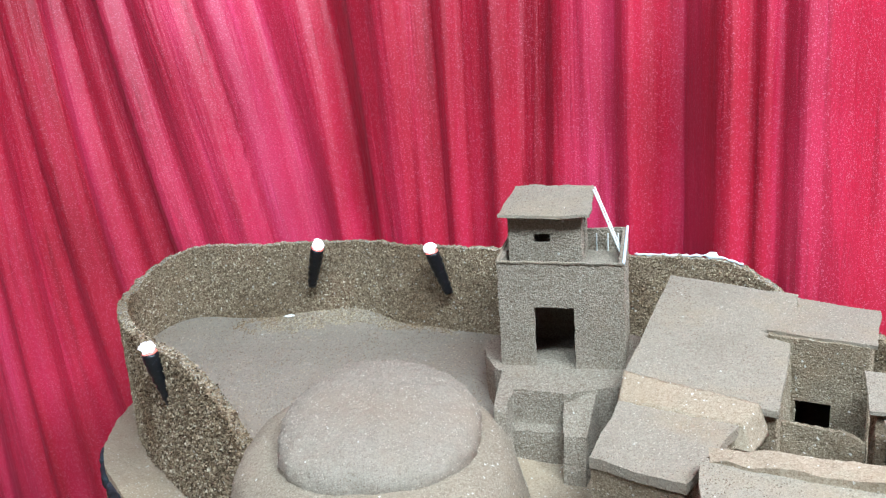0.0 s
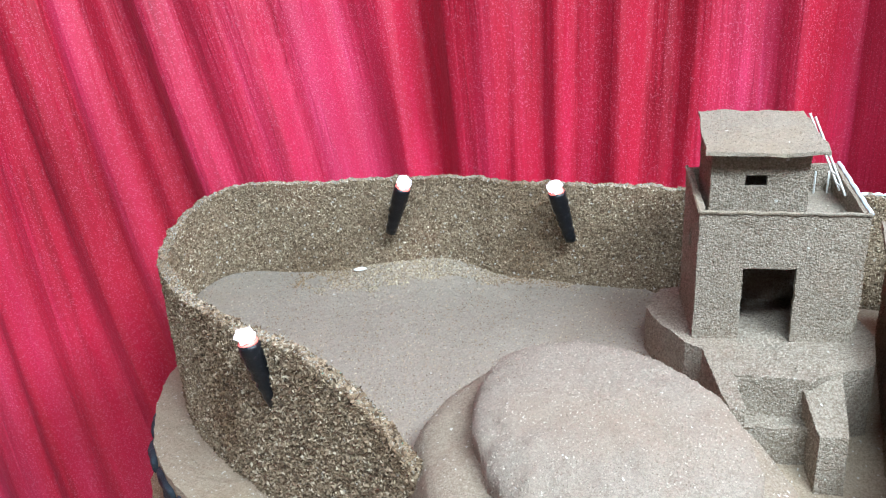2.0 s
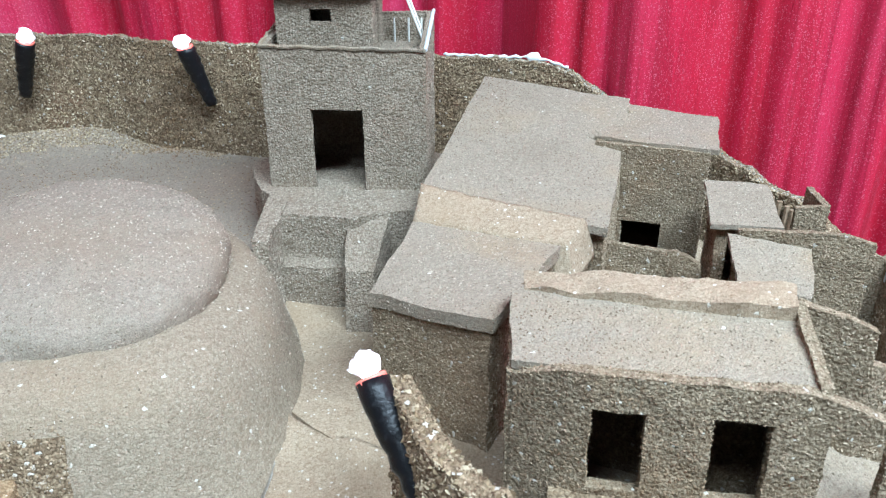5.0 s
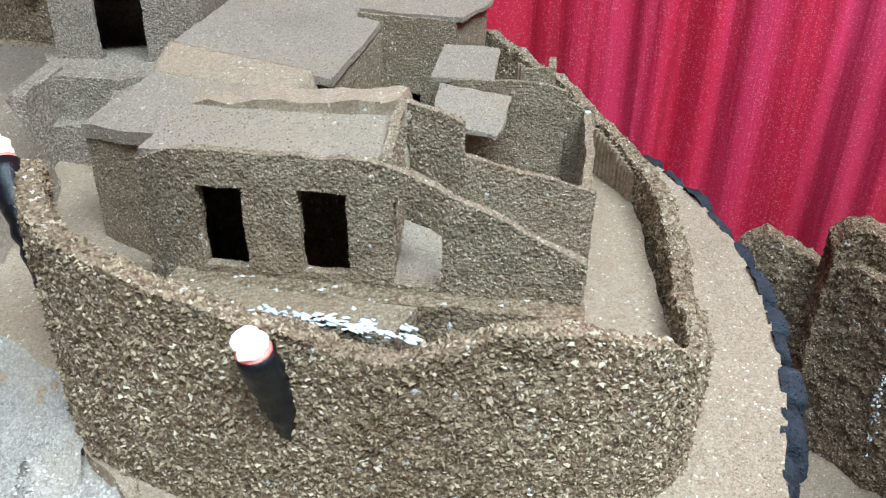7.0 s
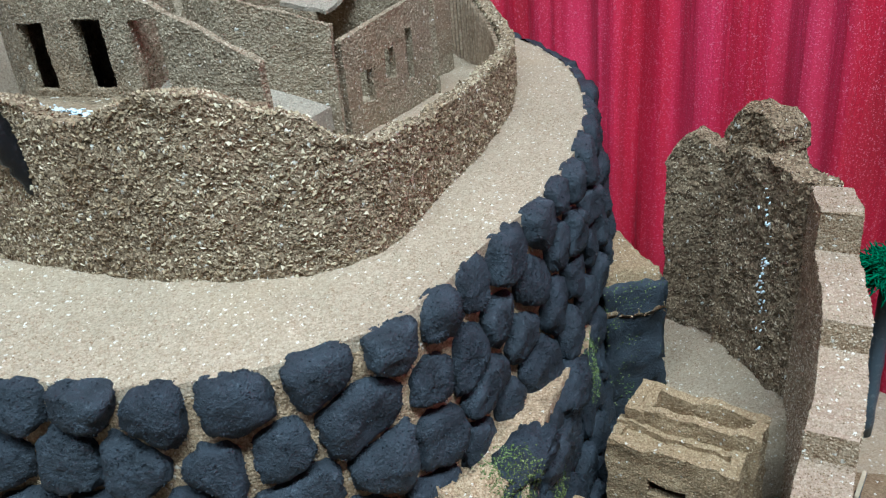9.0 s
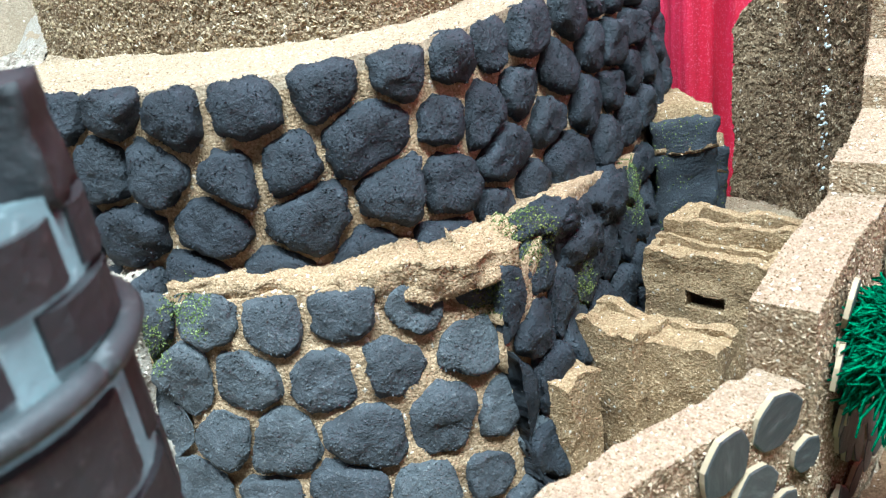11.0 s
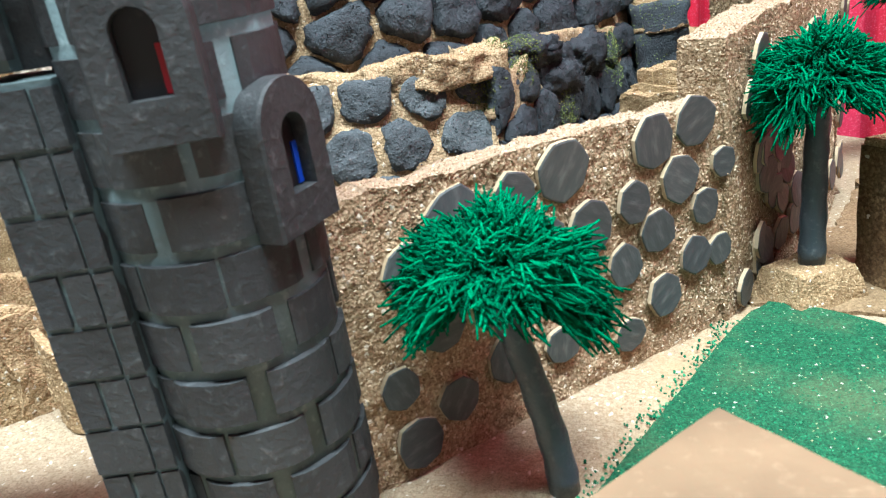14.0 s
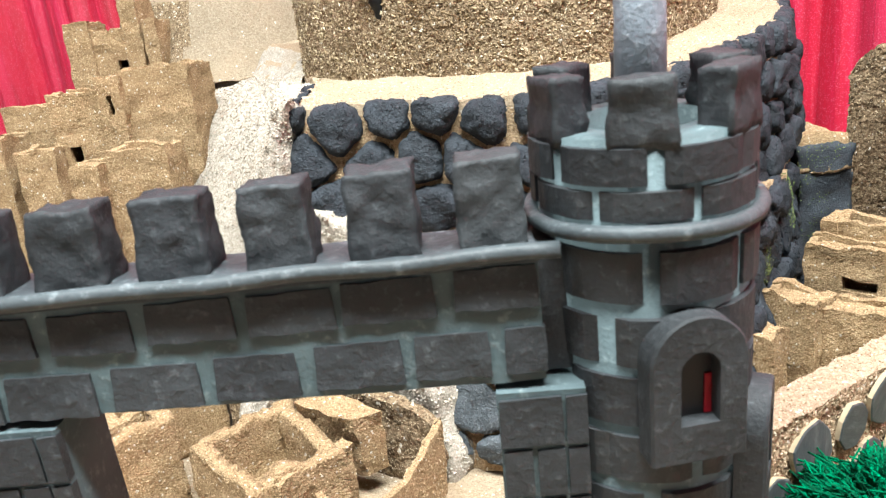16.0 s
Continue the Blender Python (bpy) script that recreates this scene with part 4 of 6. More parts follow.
for i in range(260):
    x, y = rnd.gauss(-0.02, 0.075), 0.822 - abs(rnd.gauss(0, 0.022))
    y -= max(0, x) * 0.45
    z = yard_z(x, y) + 0.0004
    r = rnd.uniform(0.0006, 0.0016)
    m = pose(x, y, z, rnd.uniform(0, 360), rnd.uniform(0, 360), rnd.uniform(0, 360)) @ Matrix.Diagonal((r * 1.5, r, r * 0.4, 1))
    bmesh.ops.create_cube(bm, size=1.3, matrix=m)
chips(yard, .38, .0034, .0016, CHIPS_PALE, 45, lambda p, n: n[2] > .3 and abs(p[0] + .01 + .4 * (p[1] - .8)) < .11 + .04 * noise.noise(Vector(p) * 60) and p[1] > .796 - .35 * max(0, p[0]) + .014 * noise.noise(Vector(p) * 45), label="pale sawdust flakes fallen from the wall")
tagged(part("sawdust_flakes", bm, CHIPS_GREY), "loose sawdust flakes heaped at the wall foot", "sawdust", kind="stuff")

for name, label, cat, at, size, mat in (("paper_chip", "white paper chip lying on the dusty yard", "paper chip", (-.084, .823, yard_z(-.084, .823) + .0012), (.0062, .0036, .0012), STICK), ("paper_scrap", "white paper scrap lying on the ground behind the gate", "paper scrap", (.326, .045, BASE + .0035), (.0045, .0032, .0008), STICK)):
    bm = bmesh.new()
    bmesh.ops.create_icosphere(bm, subdivisions=3, radius=1, matrix=Matrix.Diagonal((*size, 1)))
    rough(bm, .0006, .003)
    tagged(part(name, bm, mat, smooth=True), label, cat).location = at

court_line = closed([(.15, .43), (.195, .372), (.207, .315), (.24, .27), (.30, .243), (.38, .230), (.43, .245), (.455, .30), (.475, .35), (.495, .40), (.50, .45), (.47, .52), (.40, .63), (.3, .69), (.2, .70), (.15, .60), (.13, .5)], 0.008)
bm = drum(court_line, lambda x, y: 0.203 + 0.03 * max(0.0, min(1.0, (y - 0.5) / 0.15)) + 0.002 * noise.noise(Vector((x, y, 0)) * 25), 0.155, step=0.007, rows=4)
rough(bm, 0.0012, 0.01)
tagged(part("court_floor", bm, LEDGE), "sandy court floor between the mud houses", "floor", kind="structure")


# ---- the mound ----
def mound():
    top = thing("mound", "low oval mound of smooth dusty clay with a capping slab", "mound")
    ring = closed([(-.052, .50), (-.040, .44), (.0, .398), (.055, .385), (.105, .395), (.135, .44), (.140, .51), (.11, .57), (.05, .615), (-.01, .60), (-.045, .555)], 0.006)
    c = np.array(ring).mean(axis=0)
    bm = bmesh.new()
    rings = []
    for k, (grow, z) in enumerate(((0.0, .262), (.5, .262), (.85, .260), (.97, .254), (1.04, .244), (1.09, .228), (1.13, .212), (1.2, .195), (1.35, .172))):
        if not k:
            continue
        rings.append([bm.verts.new((*(c + (np.array(p) - c) * grow), z + 0.004 * noise.noise(Vector((p[0] * 20, p[1] * 20, k * 0.3))))) for p in ring])
    bm.faces.new(rings[0])
    for a, b in zip(rings[:-1], rings[1:]):
        for i in range(len(ring)):
            bm.faces.new((a[i], a[(i + 1) % len(ring)], b[(i + 1) % len(ring)], b[i]))
    bmesh.ops.subdivide_edges(bm, edges=[e for e in bm.edges if e.calc_length() > 0.008], cuts=1, use_grid_fill=True)
    rough(bm, 0.0016, 0.02, 0.2)
    bm.normal_update()
    for f in bm.faces:
        c0 = f.calc_center_median()
        f.material_index = 1 if c0.y < .445 - .2 * max(0, c0.x) and c0.z < .246 and c0.x < .06 else 0
    flank = part("mound_body", bm, [MOUND, WALL], top, smooth=True)
    chips(flank, .08, .0017, .0013, CHIPS_GREY, 41, label="scattered grit")
    chips(flank, .3, .0026, .0012, CHIPS_WALL, 46, lambda p, n: p[1] < .445 - .2 * max(0, p[0]) and p[2] < .246 and p[0] < .06)
    ring = closed([(-.022, .50), (-.014, .45), (.012, .42), (.055, .411), (.10, .424), (.122, .465), (.122, .515), (.10, .56), (.06, .588), (.015, .585), (-.012, .55)], 0.004)
    c = np.array(ring).mean(axis=0)
    bm = bmesh.new()
    rings = []
    for grow, z in ((.06, .288), (.3, .2875), (.55, .286), (.75, .2835), (.88, .280), (.95, .277), (.985, .2735), (1.0, .269), (.995, .262), (.97, .258), (.9, .255)):
        rings.append([bm.verts.new((*(c + (np.array(p) - c) * grow), z + 0.006 * (p[1] - .5) / .1 * grow)) for p in ring])
    bm.faces.new(rings[0])
    for a, b in zip(rings[:-1], rings[1:]):
        for i in range(len(ring)):
            bm.faces.new((a[i], a[(i + 1) % len(ring)], b[(i + 1) % len(ring)], b[i]))
    bmesh.ops.subdivide_edges(bm, edges=[e for e in bm.edges if e.calc_length() > 0.009], cuts=2, use_grid_fill=True)
    rough(bm, 0.0022, 0.012, 0.4)
    rough(bm, 0.0009, 0.0045, 0.4, [v for v in bm.verts if v.co.z < .281])
    chips(part("cap_slab", bm, YARD, top, "thick rounded clay cap", True), .14, .0017, .0013, CHIPS_GREY, 42, label="scattered grit")


mound()


# ---- houses ----
def local(ox, oy, turn):
    """A plan frame: (along, deep) to world (x, y)."""
    c, s = math.cos(radians(turn)), math.sin(radians(turn))
    return lambda a, b: (ox + a * c - b * s, oy + a * s + b * c)


def watch_house():
    top = thing("watch_house", "two-storey grey sawdust watch house standing on a plinth", "house")
    f = local(.149, .605, -16.5)
    W, D, Z = .105, .074, .262

    def run(a, b, z0, z1, z2=None):
        return [(*f(*a), z0, z1), (*f(*b), z0, z2 or z1)]

    T = .004
    door = (.030, .064, .20, .3165)
    part("front_wall", wall(run((0, 0), (W, 0), Z, .356, .354), T, .0028, [door], False, .0006, side=0), HOUSE, top)
    part("side_wall", wall(run((W, 0), (W, D), Z, .354, .370), T, .003, [(.030, .040, .318, .334)], False, .0006, side=0), HOUSE, top)
    part("side_wall", wall(run((0, D), (0, 0), Z, .368, .356), T, .003, [(.032, .044, .318, .334)], False, .0006, side=0), HOUSE, top)
    part("back_wall", wall(run((W, D), (0, D), Z, .370, .368), T, .003, [(.035, .05, .29, .315)], False, .0006, side=0), HOUSE, top)
    part("terrace_floor", slab([(*f(.003, .003), .345), (*f(W - .003, .003), .344), (*f(W - .003, D - .003), .350), (*f(.003, D - .003), .350)], .004, amp=.0004), ROOF, top)
    for a, b, z in (((0, 0), (W, 0), .3565), ((W, 0), (W, D), .362), ((0, D), (0, 0), .362)):
        p0, p1 = f(*a), f(*b)
        za, zb = {((0, 0), (W, 0)): (.3565, .3545), ((W, 0), (W, D)): (.3545, .3705), ((0, D), (0, 0)): (.3685, .3565)}[(a, b)]
        n = 16
        rodline = [(p0[0] + (p1[0] - p0[0]) * i / n, p0[1] + (p1[1] - p0[1]) * i / n, za + (zb - za) * i / n + .0004 * math.sin(i * 1.9)) for i in range(n + 1)]
        part("parapet_edge", tube(rodline, .0013, 6), GLUE if a == (W, 0) else ROOF, top, "pale glued parapet edge")
    # upper room
    x0, x1, y0, y1 = .008, .070, .016, .066
    part("room_front", wall(run((x0, y0), (x1, y0), .344, .396), T, .0028, [(.022, .036, .369, .377)], False, .0006, side=0), HOUSE, top)
    part("room_side", wall(run((x1, y0), (x1, y1), .344, .396, .403), T, .003, [(.022, .032, .352, .386)], False, .0006, side=0), HOUSE, top)
    part("room_side", wall(run((x0, y1), (x0, y0), .344, .403, .396), T, .003, [], False, .0006, side=0), HOUSE, top)
    part("room_back", wall(run((x1, y1), (x0, y1), .344, .403), T, .003, [], False, .0006, side=0), HOUSE, top)
    part("roof", slab([(*f(.002, .004), .3960), (*f(.079, .006), .3940), (*f(.077, .070), .4090), (*f(.006, .072), .4105)], .0026, step=.003, amp=.0014, size=.016), ROOF, top, "thin dusty card roof with a wavy edge")
    for dx in (0, .013):
        part("ladder_rail", tube([(*f(.078, .060 - dx), .409), (*f(.100, .050 - dx), .356)], .0008, 6), STICK, top, "thin white stick")
    for k in (.25, .5, .75, .9):
        part("ladder_rung", tube([(*f(.078 + .022 * k, .060 - .010 * k), .409 - .053 * k), (*f(.078 + .022 * k, .047 - .010 * k), .409 - .053 * k)], .0007, 6), STICK, top)
    for a in (.078, .088, .097):
        part("terrace_post", tube([(*f(a, .066), .348), (*f(a, .066), .366)], .0007, 5), STICK, top)
    part("red_panel", slab([(*f(.074, .0715), .366), (*f(.100, .0715), .366), (*f(.100, .0725), .366), (*f(.074, .0725), .366)], .012, step=.01, amp=0), REDPAPER, top, "small red paper panel")
    part("inner_card", slab([(*f(.05, D - .010), .318), (*f(.062, D - .010), .318), (*f(.062, D - .008), .318), (*f(.05, D - .008), .318)], .016, step=.01, amp=0), STICK, top)


def plinth():
    top = thing("plinth", "stepped clay plinth with stairs below the watch house", "plinth")
    outline = straight([(.136, .66), (.137, .625), (.142, .600), (.154, .581), (.154, .552), (.196, .535), (.221, .541), (.243, .543), (.268, .58), (.285, .65), (.22, .70), (.16, .69), (.136, .66)], .005)[:-1]
    bm = drum([tuple(p) for p in outline], lambda x, y: .2635 + .001 * noise.noise(Vector((x, y, 0)) * 40), .2, step=.006, rows=9)
    rough(bm, .0009, .012)
    part("platform", bm, HOUSE, top)
    part("stair_wall", hexa([(.139, .520, .2), (.147, .517, .2), (.160, .57, .2), (.148, .585, .2)], [(.135, .521, .2600), (.144, .519, .2605), (.158, .57, .2655), (.147, .585, .2655)], step=.003, amp=.0009), HOUSE, top)
    part("stair_wall", hexa([(.184, .504, .2), (.201, .500, .2), (.222, .545, .2), (.200, .552, .2)], [(.1865, .508, .2410), (.2025, .504, .2415), (.221, .545, .2655), (.194, .552, .2655)], step=.003, amp=.0009), HOUSE, top)
    for back, fore, z in ((.556, .533, .236), (.556, .547, .2625)):
        part("step", hexa([(.150, back, .2), (.204, back - .012, .2), (.194, fore - .008, .2), (.150, fore + .004, .2)], [(.150, back, z), (.204, back - .012, z), (.194, fore - .008, z - .001), (.150, fore + .004, z - .001)], step=.003, amp=.001), HOUSE, top)


watch_house()
plinth()


def shell(name, label, base, z0, tops, mat, openings=None, thick=.004, group=""):
    """Four standing walls round a plan of four corners; tops are the wall heights at the corners."""
    top = thing(name, label, "house", group)
    n = len(base)
    for i in range(n):
        a, b = base[i], base[(i + 1) % n]
        part("wall", wall([(*a, z0, tops[i]), (*b, z0, tops[(i + 1) % n])], thick, .0035, (openings or {}).get(i, ()), False, .0008, side=0), mat, top)
    return top


def long_house():
    b = [(.234, .508), (.322, .455), (.400, .585), (.312, .635)]
    top = shell("long_house", "long mud house with a broad sloping dusty roof", b, .2, [.283, .272, .305, .316], MUD, {1: [(.1, .108, .2, .25)]})
    part("roof", slab([(.230, .502, .2885), (.321, .449, .2785), (.400, .592, .3125), (.307, .641, .3235)], .0045, step=.005, amp=.0012, size=.03), ROOF, top, "wide sloping dusty card roof")
    part("roof_bank", hexa([(.228, .510, .262), (.216, .476, .262), (.298, .432, .260), (.316, .452, .262)], [(.232, .506, .2925), (.223, .484, .2810), (.294, .440, .2765), (.310, .455, .2835)], step=.003, amp=.0012, size=.012), LEDGE, top, "rounded bank of sand along the roof foot", True)
    return top


long_house()


def front_wing():
    b = [(.192, .431), (.236, .380), (.300, .452), (.236, .500)]
    top = shell("front_wing", "low mud house wing with a dusty sloping roof", b, .2, [.263, .268, .270, .278], MUD)
    part("roof", slab([(.1905, .4295, .2665), (.236, .377, .2745), (.3025, .453, .2765), (.235, .503, .2835)], .007, step=.005, amp=.0014, size=.025), ROOF, top, "sagging dusty roof")


front_wing()


def back_house():
    b = [(.350, .535), (.405, .494), (.447, .560), (.396, .600)]
    top = shell("back_house", "grey mud house with a square window and thin card roof", b, .2, [.301, .301, .301, .303], MUD, {0: [(.020, .045, .225, .252)]})
    part("roof", slab([(.352, .541, .3030), (.409, .491, .3035), (.453, .564, .3035), (.401, .606, .3060)], .003, step=.005, amp=.0012, size=.03), ROOF, top, "thin dusty card roof")
    part("jagged_wall", wall([(.330, .478, .2, .258), (.345, .472, .2, .259), (.362, .462, .2, .2565), (.378, .447, .2, .254)], .004, .003, (), True, .001, .004), MUD, top, "low broken front wall")


back_house()


def shed():
    b = [(.382, .443), (.407, .431), (.421, .463), (.397, .476)]
    top = shell("shed", "small mud shed with a tilted card roof", b, .2, [.276, .276, .284, .284], MUD, {0: [(.006, .02, .24, .268)]})
    part("roof", slab([(.376, .441, .2800), (.409, .425, .2810), (.426, .466, .290), (.395, .481, .2905)], .0028, step=.005, amp=.0008), ROOF, top, "tilted card roof")
    part("canopy", slab([(.366, .398, .268), (.398, .382, .262), (.414, .408, .276), (.378, .428, .280)], .0026, step=.004, amp=.0018, size=.016), ROOF, top, "sagging card canopy")
    part("canopy_back", wall([(.384, .428, .2, .282), (.428, .405, .2, .284), (.442, .398, .2, .280)], .0035, .0035, (), False, .0008), MUD, top)


shed()


def corner_house():
    top = thing("corner_house", "roofless mud house corner with small square windows", "house")
    part("front_wall", wall([(.414, .308, .2, .254), (.436, .352, .2, .262), (.457, .402, .2, .268)], .004, .003, [(.014, .026, .218, .236), (.040, .050, .226, .243), (.066, .074, .220, .250)], False, .0008), MUD, top)
    part("side_wall", wall([(.457, .402, .2, .268), (.445, .41, .2, .272), (.425, .42, .2, .268)], .0035, .003, (), False, .0008), MUD, top)
    part("post", box(.458, .402, .2, .270, .005, .005, 20, step=.004, amp=.0006), MUD, top)
    part("glue_drip", tube([(.4555, .3985, .268), (.4555, .3983, .258), (.4556, .398, .246)], [.0016, .0022, .0008], 8), GLUE, top, "pale blob of dried glue", True)
    part("tall_wall", wall([(.468, .482, .2, .279), (.453, .448, .2, .281), (.438, .455, .2, .279)], .004, .0035, (), False, .0008), MUD, top)


corner_house()


def door_house():
    top = thing("door_house", "mud house with two dark doorways and a stepped wall", "house")
    f = local(.251, .309, -23.4)
    prof = [(-.028, .2800), (-.020, .2845), (-.008, .2885), (.0, .290), (.07, .290), (.085, .2865), (.0955, .2815), (.0985, .2790), (.106, .2765), (.115, .2725), (.122, .2690), (.133, .2635), (.140, .2600), (.149, .2565)]
    pts = [(*f(a, .011 * max(0, -a / .028) ** 1.3), .2, z) for a, z in prof]
    o = .0303
    part("front_wall", wall(pts[7:], .005, .003, (), False, .0008, .001, side=0), MUD, top, "sloping end of the wall")
    pts = pts[:7] + [(*f(.0985, 0), .2, .2795)]
    part("front_wall", wall(pts, .005, .003, [(o, o + .0185, .242, .276), (o + .0405, o + .0595, .243, .277), (o + .077, o + .0955, .241, .276)], False, .0008, .001, side=0), MUD, top)
    part("step_plinth", hexa([(*f(-.012, -.012), .2), (*f(.150, -.012), .2), (*f(.150, .002), .2), (*f(-.012, .002), .2)], [(*f(-.012, -.010), .2385), (*f(.150, -.010), .2385), (*f(.150, .002), .239), (*f(-.012, .002), .239)], step=.004, amp=.001), WALL, top, "low step along the house front")
    part("rear_wall", wall([(*f(.072, .043), .2, .302), (*f(.085, .040), .2, .299), (*f(.098, .037), .2, .296), (*f(.0985, .037), .2, .283), (*f(.125, .046), .2, .273), (*f(.153, .055), .2, .264)], .004, .003, (), False, .0008, .001), MUD, top, "stepped rear wall")
    part("cross_wall", wall([(*f(.074, .003), .2, .291), (*f(.072, .043), .2, .302)], .004, .003, (), False, .0008), MUD, top)
    part("end_wall", wall([(*f(-.031, .070), .2, .285), (*f(-.028, .012), .2, .280)], .004, .003, (), False, .0008), MUD, top)
    part("back_wall", wall([(*f(.072, .046), .2, .300), (*f(.03, .056), .2, .294), (*f(-.031, .072), .2, .284)], .004, .003, (), True, .0012, .002), MUD, top)
    part("roof", slab([(*f(-.029, .014), .2840), (*f(.071, .003), .2895), (*f(.076, .040), .2985), (*f(-.034, .066), .2885)], .0035, step=.004, amp=.0012, size=.025), ROOF, top, "dusty card roof with frayed edge")
    part("roof_fill", hexa([(*f(-.025, .010), .2780), (*f(.070, .003), .2785), (*f(.070, .036), .2785), (*f(-.029, .060), .2780)], [(*f(-.024, .008), .2820), (*f(.071, .001), .2885), (*f(.073, .038), .2950), (*f(-.029, .062), .2840)], step=.005, amp=.0006), MUD, top)
    part("sand_rim", hexa([(*f(-.031, .056), .27), (*f(.076, .034), .27), (*f(.078, .056), .27), (*f(-.031, .078), .27)], [(*f(-.029, .060), .2900), (*f(.070, .036), .3030), (*f(.074, .052), .305), (*f(-.030, .075), .2910)], step=.004, amp=.002, size=.016), LEDGE, top, "rounded sand rim behind the roof")
    part("inner_floor", slab([(*f(.076, .006), .238), (*f(.148, .006), .222), (*f(.15, .05), .224), (*f(.074, .036), .252)], .012, amp=.0008), ROOF, top)


door_house()
f = local(.251, .309, -23.4)
bm = hexa([(*f(-.014, -.034), .19), (*f(.084, -.030), .19), (*f(.090, -.010), .19), (*f(-.014, -.010), .19)], [(*f(-.014, -.031), .2425), (*f(.082, -.027), .2350), (*f(.088, -.010), .2380), (*f(-.014, -.010), .2400)], step=.004, amp=.0012, size=.012)
tagged(part("front_step", bm, MUD), "broad low step of sawdust before the mud house", "step", kind="structure")
bm = bmesh.new()
rnd = random.Random(30)
for i in range(130):
    u = rnd.random()
    s = rnd.uniform(.0006, .0019) * (.5 + u * .8)
    m = pose(.268 + .057 * u + rnd.gauss(0, .0010), .270 - .019 * u + rnd.gauss(0, .0012 + .0022 * u), .2425 - .0085 * u + rnd.gauss(0, .0004), rnd.uniform(-14, 14), rnd.uniform(-8, 16), -20 + rnd.uniform(-25, 25)) @ Matrix.Diagonal((s * 1.7, s * .7, s * .3, 1))
    bmesh.ops.create_icosphere(bm, subdivisions=1, radius=1, matrix=m)
rough(bm, .0006, .002)
tagged(part("glue_smear", bm, GLUE), "bluish white smear of dried glue behind the wall", "glue smear")


# ---- torches ----
def torch(base, tip, r):
    top = thing("torch", "black taped torch with glowing white tip on the fort wall", "torch", "torches on the fort wall", at=base)
    a, b = Vector((0, 0, 0)), Vector(tip) - Vector(base)
    side = b.orthogonal().normalized()
    pts, radii = [], []
    for i in range(15):
        u = i / 14
        pts.append(a + b * (u * 0.86) + side * 0.0006 * math.sin(i * 2.4))
        radii.append(r * (0.62 + 0.38 * min(1, u * 1.3)) * (1 + 0.05 * math.sin(i * 2.9)))
    part("handle", tube(pts, radii, 14), TAPE, top, smooth=True)
    part("neck", tube([b * 0.858, b * 0.885], [r * 0.94, r * 0.9], 12), NECK, top, "glowing red neck", True)
    bm = bmesh.new()
    bmesh.ops.create_icosphere(bm, subdivisions=3, radius=r * 0.80, matrix=Matrix.Translation(b * 0.95))
    rough(bm, r * 0.34, r * 0.55, 0.6)
    part("flame", bm, LED, top, "bright white fluffy tip", True)


torch((-.052, .816, .291), (-.036, .797, .345), .0075)
torch((.105, .760, .287), (.088, .752, .342), .0075)
torch((-.143, .598, .252), (-.1545, .594, .308), .0073)
torch((.197, .300, .236), (.177, .343, .287), .0064)
torch((.279, .2425, .204), (.2665, .2325, .2545), .0066)


# ---- gate tower and gate beam ----
TX, TY, TR = .4263, -.0484, .0279
LEAN = 3.07


